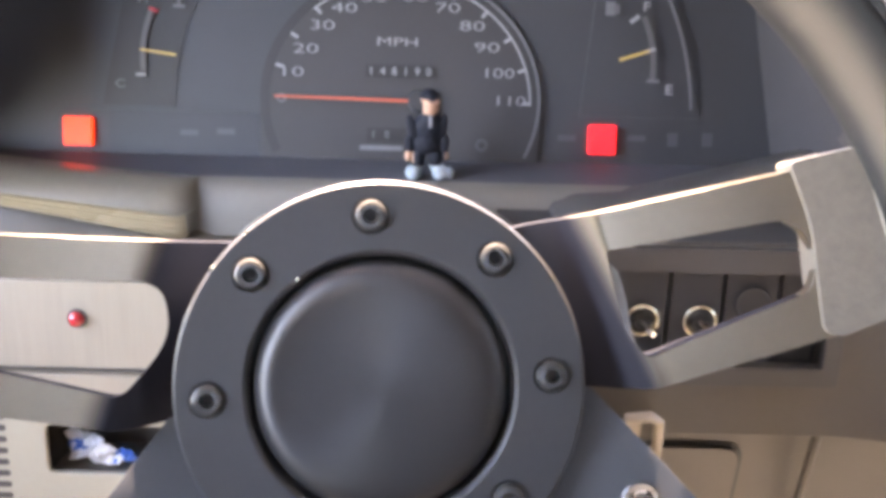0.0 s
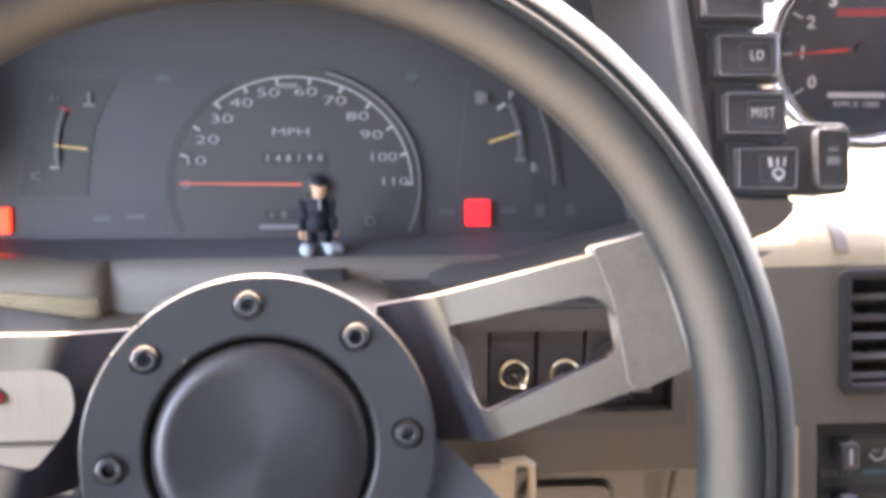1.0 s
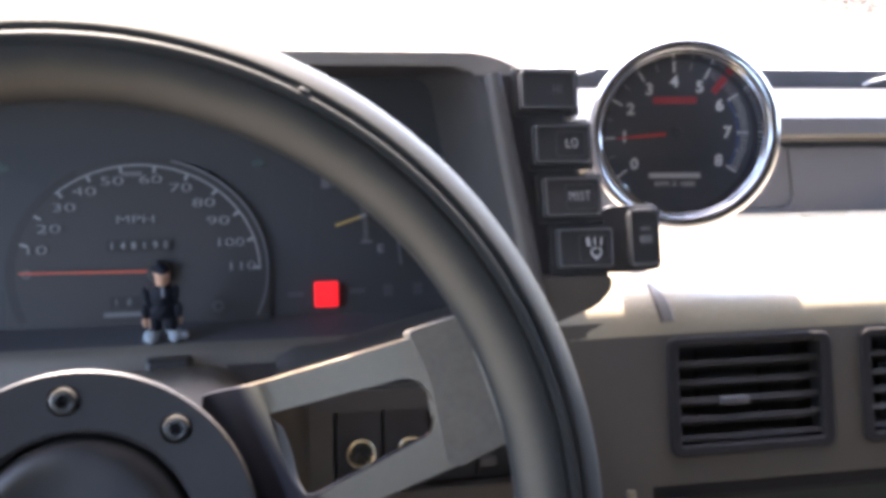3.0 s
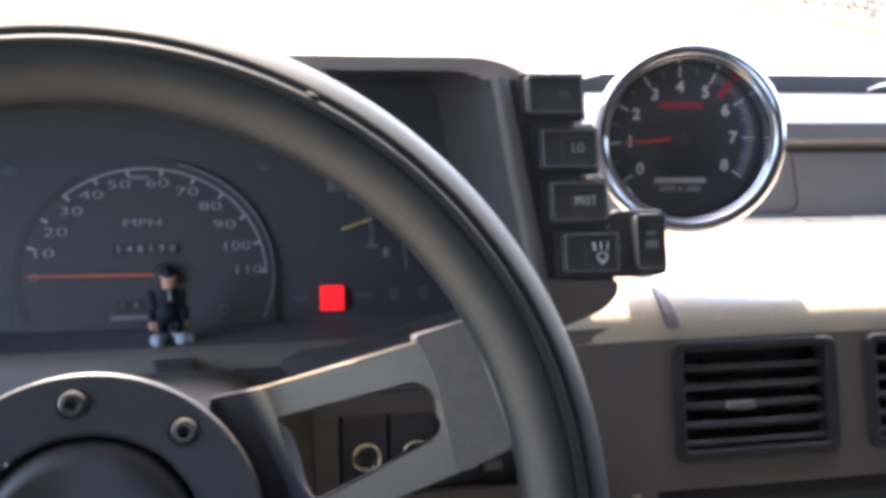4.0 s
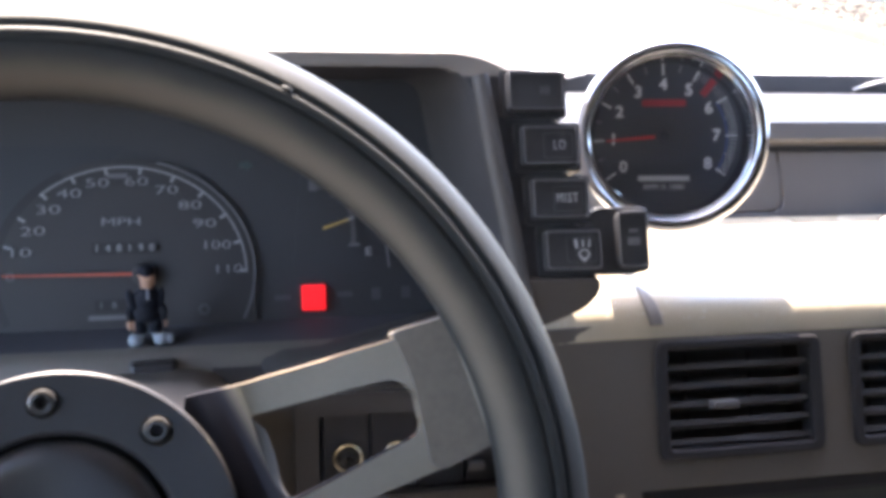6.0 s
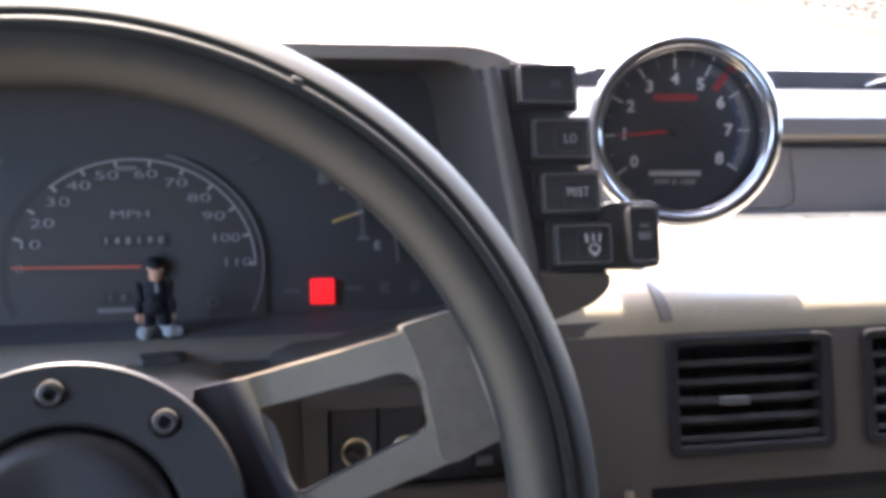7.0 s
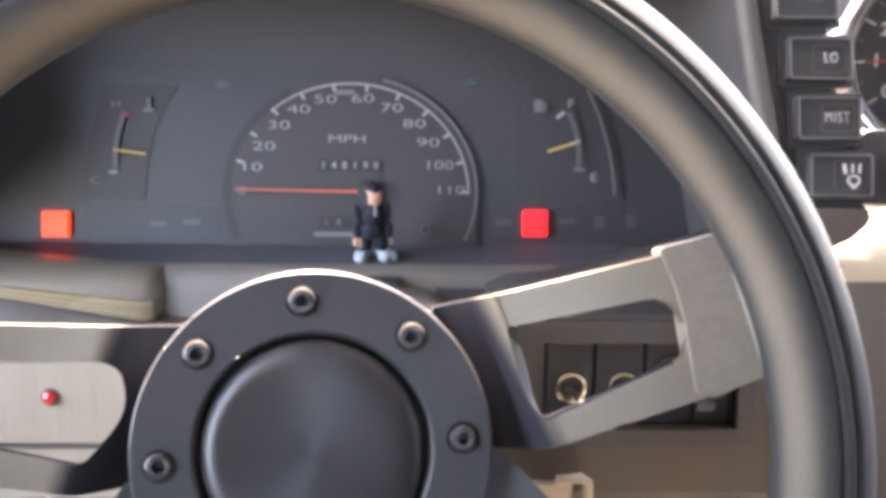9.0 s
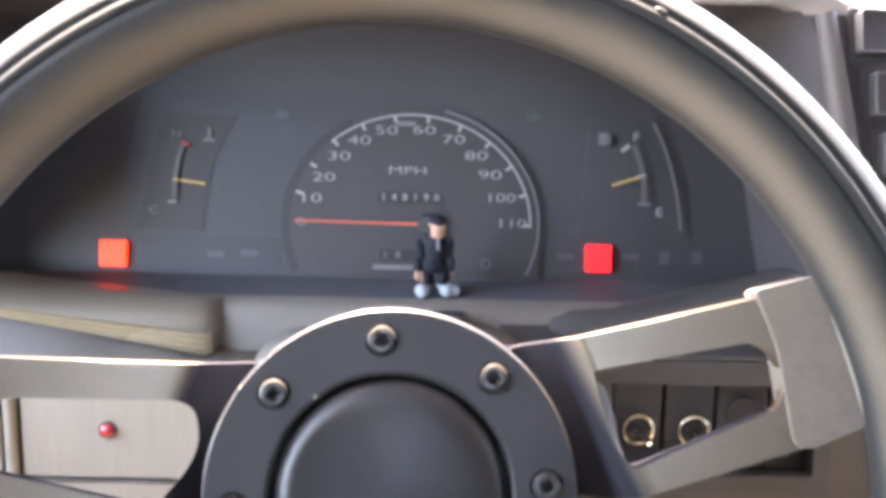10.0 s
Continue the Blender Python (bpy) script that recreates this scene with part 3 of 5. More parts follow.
def dashboard():
    dash = thing("dashboard", "tan moulded vinyl dashboard with a lit shelf", "dashboard")
    holes = [(a + 0.003, b - 0.003, VENT_LO + 0.003, VENT_HI - 0.003) for a, b in VENTS]
    holes += [(TOG[0] + 0.004, TOG[1] - 0.004, TOG[2] + 0.004, TOG[3] - 0.004), CUBBY, HEAT, (0.045, 0.2295, -0.13, on_face(0.932)), (-0.43, 0.045, on_face(0.993), 0.04), (0.045, 0.1795, on_face(1.0125), 0.04)]
    xs = [-0.42, 1.16] + [0.185 + 0.0055 * k for k in range(11)]
    bm = sheet(xs, [-0.125, 0.0, 0.0335], holes, -0.006, 0.0)
    for v in bm.verts:
        v.co = frame_of((0, PIVOT_Y, PIVOT_Z), lean(v.co.x)) @ v.co
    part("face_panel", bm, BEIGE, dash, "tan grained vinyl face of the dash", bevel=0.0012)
    # the rolled edge and the shelf
    secs = []
    for x in [0.175, 0.185] + [0.185 + 0.0055 * k for k in range(1, 11)] + [0.5, 1.16]:
        p0 = frame_of((0, PIVOT_Y, PIVOT_Z), lean(x)) @ Vector((x, 0.0325, 0.0))
        rise = ((0, 0), (0.0010, 0.0028), (0.0022, 0.0056), (0.0036, 0.0083), (0.0054, 0.0108), (0.0077, 0.0130), (0.0107, 0.0147), (0.0145, 0.0158), (0.0190, 0.0163), (0.0250, 0.0162), (0.0340, 0.0152))
        top = [(x, p0.y + dy, p0.z + dz) for dy, dz in rise]
        secs.append(top + [(x, 0.44, 1.0365), (x, 0.50, 1.0318), (x, 0.535, 1.0322), (x, 0.535, 1.010), (x, p0.y + 0.02, 1.010)])
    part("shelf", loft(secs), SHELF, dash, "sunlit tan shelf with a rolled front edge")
    # the upright bin lid and the raised pad on the passenger's side
    wall = frame_of((0, 0.512, 1.0318), 25)
    part("bin_lid", prism(rounded([(0.19, 0.0042), (0.4066, 0.0042), (0.4035, 0.044), (0.19, 0.044)], [0, 0.012, 0, 0], 8), -0.004, 0.0), GREY, dash, "dark grey bin lid with a seam", m=wall, bevel=0.001)
    part("bin_lid", prism(rounded([(0.19, 0), (1.16, 0), (1.16, 0.044), (0.4050, 0.044), (0.4081, 0.0032), (0.19, 0.0032)], [0, 0, 0, 0, 0.012, 0], 8), -0.004, 0.0), GREY, dash, m=wall, bevel=0.001)
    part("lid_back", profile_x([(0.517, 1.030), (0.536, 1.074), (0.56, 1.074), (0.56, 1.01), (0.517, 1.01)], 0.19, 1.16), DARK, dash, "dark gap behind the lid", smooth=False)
    pad = [(0.531, 1.0768), (0.5285, 1.0790), (0.5335, 1.0905), (0.539, 1.0938), (0.58, 1.0945), (0.611, 1.0935), (0.611, 1.06), (0.54, 1.070)]
    part("upper_pad", profile_x(pad, 0.19, 1.16), GREY, dash, "dark grey padded top of the dash", bevel=0.002)
    part("rear_strip", profile_x([(0.6145, 1.0900), (0.6150, 1.0960), (0.6172, 1.1060), (0.6190, 1.1068), (0.650, 1.090), (0.755, 1.060), (0.755, 1.05), (0.6145, 1.05)], -0.42, 1.16), COWL, dash, "black strip under the windscreen", bevel=0.001)
    part("pale_line", sweep([(0.512, 0.6135, 1.0958), (0.520, 0.6135, 1.0988), (0.532, 0.6140, 1.1015), (0.545, 0.6145, 1.1035), (0.56, 0.6150, 1.1045), (0.62, 0.6150, 1.1050)], 0.0009, 8), MARK_TACH, dash, "thin pale line on the strip")
    part("pale_line", sweep([(0.279, 0.6145, 1.1030), (0.286, 0.6145, 1.1035), (0.291, 0.6140, 1.1052), (0.296, 0.6135, 1.1062)], 0.0010, 8), MARK_TACH, dash, "thin pale line on the strip")
    part("seal", sweep([(-0.42, 0.6130, 1.0925), (1.16, 0.6130, 1.0925)], 0.0014, 8), DARK, dash, "black rubber seal")
    part("left_top", profile_x([(0.40, 1.05), (0.45, 1.09), (0.64, 1.10), (0.64, 1.02), (0.40, 1.0)], -0.42, -0.215), SHELF, dash, bevel=0.004)
    # added dark strip, shaped like a soft dark streak over the rolled edge
    strip_rows = []
    for y, z, w in ((0.3930, 1.0409, 0.0010), (0.3860, 1.0409, 0.0026), (0.3800, 1.0394, 0.0036), (0.3758, 1.0368, 0.0040), (0.3730, 1.0335, 0.0040), (0.3713, 1.0300, 0.0038)):
        strip_rows.append([(0.2528 + (1.0409 - z) * 0.25 + sx * w, y + dy, z + dz) for sx, dy, dz in ((-1, 0, 0), (-0.7, -0.0008, 0.0008), (0.7, -0.0008, 0.0008), (1, 0, 0), (0, 0.002, -0.002))])
    part("edge_strip", loft(strip_rows), HOOD_PLASTIC, dash, "small dark strip over the shelf's edge")
    # lower edge and knee panel
    part("knee_panel", sheet([0.045, 0.236], [0.0, 0.145], [], -0.004, 0.0), BEIGE, dash, "tan lower dash panel", m=frame_of((0, 0.352, 0.800), 2))
    part("crease", sweep([(0.186, 0.349, 0.93), (0.1845, 0.3465, 0.90), (0.183, 0.345, 0.80)], 0.002, 8), BEIGE, dash, "raised crease")
    seam = rounded([(0.112, 0.0), (0.1570, 0.0), (0.1570, 0.1105), (0.112, 0.1105)], 0.009)
    part("hatch_gap", prism([(x * 1.0 + (0.0016 if x > 0.13 else -0.0016), y + 0.0016) for x, y in seam], 0.0, 0.0004), DARK, dash, m=frame_of((0, 0.3515, 0.802), 2), smooth=False)
    part("hatch", prism(seam, 0.0, 0.0022), BEIGE, dash, "small tan hatch with a dark seam", m=frame_of((0, 0.3515, 0.802), 2), bevel=0.0006)
    part("bead", sweep([CENTRE @ Vector((0.2325, -0.041, 0.0005)), CENTRE @ Vector((0.2325, -0.12, 0.0005))], 0.0023, 12), GLOSS_BEAD, dash, "pale upright bead beside the heater")
    # near-black sheets stand in for the shade of the hollow behind the openings
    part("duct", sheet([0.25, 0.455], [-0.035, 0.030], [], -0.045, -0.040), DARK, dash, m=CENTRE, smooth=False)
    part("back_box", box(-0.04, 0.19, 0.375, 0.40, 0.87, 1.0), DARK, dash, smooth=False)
    # the trim on the left
    part("led_panel", prism(rect(-0.157, -0.040, on_face(0.957), on_face(0.9922), 0.002), 0.0005, 0.004), PANEL, dash, "pale brushed panel", m=FACE, bevel=0.001)
    part("side_panel", prism(rect(-0.40, -0.1665, on_face(0.957), on_face(0.9922), 0.002), 0.0005, 0.004), PANEL, dash, "pale brushed panel", m=FACE, bevel=0.001)
    part("bead", sweep([(-0.1618, face_y(0.955) - 0.004, 0.955), (-0.1618, face_y(0.9915) - 0.004, 0.9915)], 0.0026, 12), PANEL, dash)
    part("ledge", prism(rect(-0.40, -0.040, on_face(0.945), on_face(0.9545), 0.001), 0.0, 0.0055), PANEL, dash, "pale ledge below the panel", m=FACE, bevel=0.0015)
    # overlay added to carry the lit tone on the left lower dash
    part("grille_panel", prism(rect(-0.40, -0.046, -0.125, on_face(0.9440), 0.002), 0.0003, 0.0026, [rect(CUBBY[0], CUBBY[1], CUBBY[2], CUBBY[3], 0.004)[::-1]]), LIT_TAN, dash, "pale tan panel, toned as lit, with slots and a cubby", m=FACE, bevel=0.0012)
    # flat brown strips paint the shade inside the grille's slots
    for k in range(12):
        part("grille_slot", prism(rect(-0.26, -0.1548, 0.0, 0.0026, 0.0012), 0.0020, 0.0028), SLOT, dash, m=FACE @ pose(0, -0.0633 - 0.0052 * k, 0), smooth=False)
    return dash


dashboard()


def dust():
    rnd = random.Random(11)
    bm = bmesh.new()
    for k in range(90):
        x = rnd.uniform(0.20, 0.46)
        p = frame_of((0, PIVOT_Y, PIVOT_Z), lean(x)) @ Vector((x, 0.0325, 0.0))
        dy, dz = rnd.choice(((0.0036, 0.0083), (0.0054, 0.0108), (0.0077, 0.0130), (0.0107, 0.0147)))
        size = rnd.uniform(0.00015, 0.00042)
        bmesh.ops.create_icosphere(bm, subdivisions=1, radius=size, matrix=pose(x, p.y + dy, p.z + dz))
    tagged(part("dust_specks", bm, PAPER, smooth=False), "pale dust specks on the shelf's rolled edge", "dust", kind="stuff")


dust()


def air_vent(x0, x1):
    w, h = x1 - x0, VENT_HI - VENT_LO
    v = thing("air_vent", "black louvred air vent in the tan dash", "air vent", CENTRE @ pose((x0 + x1) / 2, (VENT_LO + VENT_HI) / 2, 0), group="dash vents")
    part("frame", prism(rect(-w / 2, w / 2, -h / 2, h / 2, 0.0065, 5), -0.010, 0.0022, [rect(-w / 2 + 0.0060, w / 2 - 0.0060, -h / 2 + 0.0055, h / 2 - 0.0047, 0.002)[::-1]]), VENT, v, bevel=0.0012)
    part("rear", prism(rect(-w / 2 + 0.006, w / 2 - 0.006, -h / 2 + 0.007, h / 2 - 0.007), -0.0262, -0.0235), INSERT, v, smooth=False)
    n = 5
    for k in range(n):
        y = 0.0165 - 0.0092 * k
        part("slat", box(-w / 2 + 0.0060, w / 2 - 0.0060, -0.0015, 0.0015, -0.022, -0.002), LOUVRE, v, m=pose(0, y, 0, -14), bevel=0.0005)
    for sx in (-0.2, 0.2):
        part("rear_vane", box(-0.0006, 0.0006, -h / 2 + 0.009, h / 2 - 0.009, -0.0235, -0.0222), VENT, v, m=pose(sx * w, 0, 0))
    knob = part("tab", box(-0.0072, 0.0072, -0.0019, 0.0019, -0.006, 0.0012), SILVER, v, "grey ribbed slider tab", m=pose(-0.0088, -0.0030, 0.001), bevel=0.0008)
    for k in range(5):
        part("rib", box(-0.0004, 0.0004, -0.0014, 0.0014, 0.0012, 0.0016), SILVER, knob, m=pose(-0.006 + 0.003 * k, 0, 0), smooth=False)
    return v


for a, b in VENTS:
    air_vent(a, b)


def switch_panel():
    x0, x1, y0, y1 = TOG
    p = thing("switch_panel", "dark switch panel with a raised tan surround", "switch panel", FACE)
    part("surround", prism(rect(x0 - 0.004, x1 + 0.003, y0 - 0.003, y1 + 0.006, 0.002), -0.004, 0.0035, [rect(x0 + 0.007, x1 - 0.004, y0 + 0.005, y1 - 0.004)[::-1]]), SURROUND, p, "raised grey-brown surround", bevel=0.001)
    part("backing", prism(rect(x0 + 0.003, x1 - 0.001, y0 + 0.002, y1 - 0.001), -0.014, -0.0125), DARK, p, smooth=False)
    cuts = [x0 + 0.0085, 0.1145, 0.1365, 0.1590, x1 - 0.0055]
    for a, b in zip(cuts, cuts[1:]):
        part("blank", prism(rect(a + 0.0009, b - 0.0009, y0 + 0.006, y1 - 0.005, 0.0008), -0.011, -0.004), INSERT, p, "dark blank insert", bevel=0.0007)
    for x in (0.1042, 0.1277):
        y = on_face(0.9794)
        tg = thing("toggle_switch", "nickel toggle switch on a black blank", "toggle switch", FACE @ pose(x, y, -0.004), group="toggle switches")
        nut = [(0.0052, 0.0006), (0.0054, 0.0)] + [(0.00615 + 0.00085 * math.cos(radians(a)), 0.0008 + 0.0010 * math.sin(radians(a))) for a in range(0, 181, 30)]
        part("nut", lathe(nut, 32, closed=True), STEEL, tg, "brass-bright threaded nut")
        part("bushing", lathe([(0.0055, 0.0), (0.0052, 0.0008), (0.0046, 0.0008), (0.0044, 0.0020), (0.0040, 0.0026), (0.0034, 0.0026), (0.0030, 0.0012), (0.0, 0.0008)], 32), BOLT, tg, "dark bushing")
        part("socket", lathe([(0.0050, 0.00090), (0.0046, 0.00105)], 32), DARK, tg, "dark gap", smooth=False)
        part("lever", lathe([(0, 0), (0.0012, 0), (0.0013, 0.004), (0.0016, 0.0062), (0.0017, 0.0072), (0.0013, 0.0084), (0, 0.0088)], 20), CHROME, tg, m=pose(0.0003, -0.0004, 0.001, 24, 26))
    part("round_button", lathe([(0.0078, 0.0), (0.0076, 0.0010), (0.0068, 0.0014), (0.0060, 0.0006), (0.0, 0.0002)], 36), DARK, p, "black round button", m=pose(0.1485, on_face(0.987), -0.0041))
    # a grey slider in the last insert
    part("slide", box(-0.004, 0.004, -0.002, 0.002, -0.004, 0.0), SILVER, p, m=pose(0.164, on_face(0.972), 0), bevel=0.0006)


switch_panel()


def small_left():
    led = thing("warning_light", "small red domed warning light on the pale panel", "warning light", FACE @ pose(-0.1205, on_face(0.9775), 0.004))
    part("bezel", lathe([(0.0, 0.0), (0.0038, 0.0), (0.0036, 0.0012), (0.003, 0.0012), (0.0, 0.001)], 32), DARK, led)
    part("lens", lathe([(0.0032, 0.0008), (0.0030, 0.0018), (0.0022, 0.0028), (0.001, 0.0033), (0, 0.0034)], 32), LED_RED, led, "red domed lens")
    box_ = part("cubby_box", sheet([CUBBY[0], CUBBY[1]], [CUBBY[2], CUBBY[3]], [], -0.029, -0.026), BEIGE, m=FACE)
    for y in (CUBBY[2], CUBBY[3] + 0.002):
        part("cubby_side", box(CUBBY[0], CUBBY[1], y - 0.002, y, -0.026, -0.0005), BEIGE, box_)
    for x in (CUBBY[0], CUBBY[1] + 0.002):
        part("cubby_side", box(x - 0.002, x, CUBBY[2], CUBBY[3], -0.026, -0.0005), BEIGE, box_)
    tagged(box_, "open tan cubby with a dark inside", "cubby")
    rnd = random.Random(3)
    w = thing("wrapper", "crumpled blue and white wrapper in the cubby", "wrapper", FACE @ pose(-0.1215, -0.0880, -0.010))
    rows = (("sheet", PAPER, -0.0090, 0.0115, 0.0050, 0.0030, -35), ("sheet", PAPER, -0.0060, 0.0060, 0.0066, 0.0040, 10), ("print", BLUE, -0.0094, 0.0080, 0.0034, 0.0026, 20),
            ("sheet", PAPER, -0.0010, 0.0105, 0.0036, 0.0024, -20), ("flap", FLAP, 0.0030, 0.0030, 0.0068, 0.0062, 50), ("print", BLUE, 0.0120, 0.0050, 0.0042, 0.0032, 0))
    for k, (nm, mat, x, y, a, b, tilt) in enumerate(rows):
        bm = bmesh.new()
        bmesh.ops.create_grid(bm, x_segments=9, y_segments=7, size=1.0)
        for v in bm.verts:
            v.co = Vector((v.co.x * a * (1 - 0.25 * v.co.y), v.co.y * b, 0.0030 * noise.noise(Vector((v.co.x * 1.6 + k * 5.1, v.co.y * 1.6, k))) + 0.0010 * noise.noise(Vector((v.co.x * 5, v.co.y * 5, k * 3.3)))))
        bmesh.ops.solidify(bm, geom=list(bm.faces), thickness=0.0004)
        part(nm, bm, mat, w, m=pose(x, y, 0.001 * k, rnd.uniform(-14, 14), rnd.uniform(-14, 14), tilt), smooth=False)
    hnd = [(0.096, 0.951), (0.106, 0.9525), (0.1095, 0.950), (0.1105, 0.936), (0.1108, 0.905)]
    lev = thing("release_handle", "pale plastic release handle below the dash", "handle")
    part("grip", sweep([(x, 0.326, z) for x, z in hnd], 0.0022, 10), PANEL, lev)
    part("tongue", box(0.084, 0.103, 0.3255, 0.3285, 0.885, 0.9495), PANEL, lev, bevel=0.001)


small_left()


def heater_panel():
    x0, x1, y0, y1 = HEAT
    h = thing("heater_control", "dark heater control panel with slider levers", "heater control", CENTRE)
    part("frame", prism(rect(x0 + 0.0005, x1, y0, y1 - 0.0005, 0.002), -0.012, -0.003, [rect(x0 + 0.0035, x1 - 0.006, y0 + 0.004, y1 - 0.0065, 0.002)[::-1]]), VENT, h, bevel=0.001)
    part("face", prism(rect(x0 + 0.002, x1 - 0.004, y0 + 0.003, y1 - 0.004), -0.014, -0.010), HEATER, h, "greenish-black printed face", smooth=False)
    for y in (-0.0485, -0.0745):
        part("slot", prism(rect(0.249, 0.452, y - 0.0021, y + 0.0021), -0.0098, -0.0094), DARK, h, smooth=False)
    for x, y in ((0.2600, -0.0552), (0.2600, -0.0800)):
        k = part("knob", box(-0.0042, 0.0042, -0.0062, 0.0056, -0.010, 0.001), BLACK, h, "black slider knob", m=pose(x, y, 0), bevel=0.001)
        part("stripe", box(-0.0006, 0.0006, -0.0046, 0.0026, 0.001, 0.0013), MARK, k, "white stripe", smooth=False)
    for k, x in enumerate((0.2790, 0.2960, 0.3130, 0.3300)):
        y = -0.0590
        # airflow marks: a seat stroke and an arrow
        bar("airflow_mark", h, MARK, x - 0.004, y + 0.001, x - 0.001, y - 0.002, 0.0011, -0.0099)
        bar("airflow_mark", h, MARK, x - 0.001, y - 0.002, x + 0.003, y - 0.001, 0.0011, -0.0099)
        bar("airflow_mark", h, MARK, x + 0.003, y - 0.001, x + 0.0042, y + 0.0035, 0.0011, -0.0099)
        if k != 1:
            bar("airflow_mark", h, MARK_DIM, x - 0.003, y + 0.003, x + 0.001, y + 0.0022, 0.0014, -0.0099)
    bar("cold_band", h, HEAT_BLUE, 0.2715, -0.0664, 0.2930, -0.0664, 0.0022, -0.0099)
    bar("hot_band", h, HEAT_RED, 0.2930, -0.0664, 0.3155, -0.0660, 0.0022, -0.0099, tip=0.0032)
    writing("hot_word", "HOT", 0.0048, MARK, h, 0.3238, -0.0660, -0.0097, wide=1.35)
    writing("cold_word", "COLD", 0.0046, MARK_DIM, h, 0.2570, -0.0668, -0.0097, wide=1.3)


heater_panel()


def shelf_piece():
    secs = []
    for x, w, h in ((0.4655, 0.001, 0.0010), (0.4670, 0.0042, 0.0030), (0.4710, 0.0075, 0.0046), (0.4790, 0.0095, 0.0054), (0.5000, 0.0100, 0.0056), (0.5200, 0.0098, 0.0054), (0.5240, 0.006, 0.0030)):
        secs.append([(x, 0.4945 + (x - 0.4655) * 0.12 + w * math.cos(a), 1.0320 + h * (0.5 + 0.5 * math.sin(a))) for a in [math.pi * k / 6 for k in range(12)]])
    ob = part("plastic_piece", loft(secs), BLACK)
    tagged(ob, "small flat black plastic piece lying on the shelf", "plastic piece")


shelf_piece()


# ---- instrument pod ----
POD_TILT = 27.0
TP = math.tan(radians(POD_TILT))


def pod_y(z):
    """The front rim of the pod leans back from its foot."""
    return 0.351 + (z - 1.103) * TP


DIALS = Matrix(((1, 0, 0, 0.0), (0, 0.395187, -0.918624, 0.440246), (0, 0.918624, 0.395187, 1.061382), (0, 0, 0, 1)))


def dial_y(z):
    return 0.440246 + (z - 1.061382) * 0.395187 / 0.918624


def pod():
    p = thing("instrument_hood", "dark brown-grey moulded hood round the instruments", "instrument hood")
    mid = -0.016

    def arch(half_top, half_low, top, low, r, wide=0.0, drop=0.0):
        """An arch open below: up one side, over and down the other; wide and drop slope its shoulders outward."""
        pts = [(mid - half_low, low), (mid - half_top - wide, top - drop), (mid - half_top, top), (mid + half_top, top), (mid + half_top + wide, top - drop), (mid + half_low, low)]
        if not wide:
            return rounded(pts[:1] + pts[2:4] + pts[5:], [0, r, r, 0], 17)
        return rounded(pts, [0, r, r, r, r, 0], 8)

    back = [(x, dial_y(z) + 0.004, z) for x, z in arch(0.166, 0.190, 1.128, 0.999, 0.010)]
    inner = [(x, pod_y(z) + 0.012, z) for x, z in arch(0.169, 0.1925, 1.1510, 1.068, 0.012)]
    face = [(x, pod_y(z) + 0.0015, z) for x, z in arch(0.171, 0.1945, 1.1530, 1.068, 0.013)]
    shoulder = dict(wide=0.031, drop=0.0125)
    lip = [(x, pod_y(z), z) for x, z in arch(0.173, 0.2185, 1.1585, 1.068, 0.010, **shoulder)]
    edge = [(x, pod_y(z) + 0.0025, z) for x, z in arch(0.175, 0.2215, 1.1610, 1.068, 0.011, **shoulder)]
    outer = [(x, pod_y(z) + 0.012, z) for x, z in arch(0.176, 0.2225, 1.1625, 1.068, 0.012, **shoulder)]
    rear = [(x, 0.60, z) for x, z in arch(0.182, 0.222, 1.172, 1.020, 0.014, **shoulder)]
    bm = loft([rear, outer, edge, lip], closed=False)
    # the lower right faces take the painted shade tone
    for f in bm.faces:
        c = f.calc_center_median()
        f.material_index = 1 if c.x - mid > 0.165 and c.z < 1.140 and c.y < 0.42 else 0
    part("shell", bm, [HOOD_PLASTIC, HOOD_SHADE], p)
    bm = loft([lip, face, inner], closed=False)
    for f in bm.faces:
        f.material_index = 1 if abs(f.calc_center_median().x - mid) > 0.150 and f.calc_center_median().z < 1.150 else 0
    part("front_edge", bm, [HOOD_PLASTIC, HOOD_SHADE], p, "front edge of the hood")
    part("inner_wall", loft([inner, back], closed=False), HOOD_SHADE, p, "blue-black shaded inner wall of the hood")
    # raised bead where the inner wall turns to the switch panel
    for s in (1, -1):
        part("ridge", sweep([(mid + s * (0.176 if s > 0 else 0.182), pod_y(1.150) - 0.001, 1.150), (mid + s * 0.181, pod_y(1.118) - 0.0015, 1.118), (mid + s * 0.1875, pod_y(1.082) - 0.001, 1.082), (mid + s * 0.191, pod_y(1.064), 1.064)],
                            [0.0036, 0.0042, 0.0042, 0.0036], 16), RIDGE, p, "smooth raised ridge beside the switches")
    return p


pod()


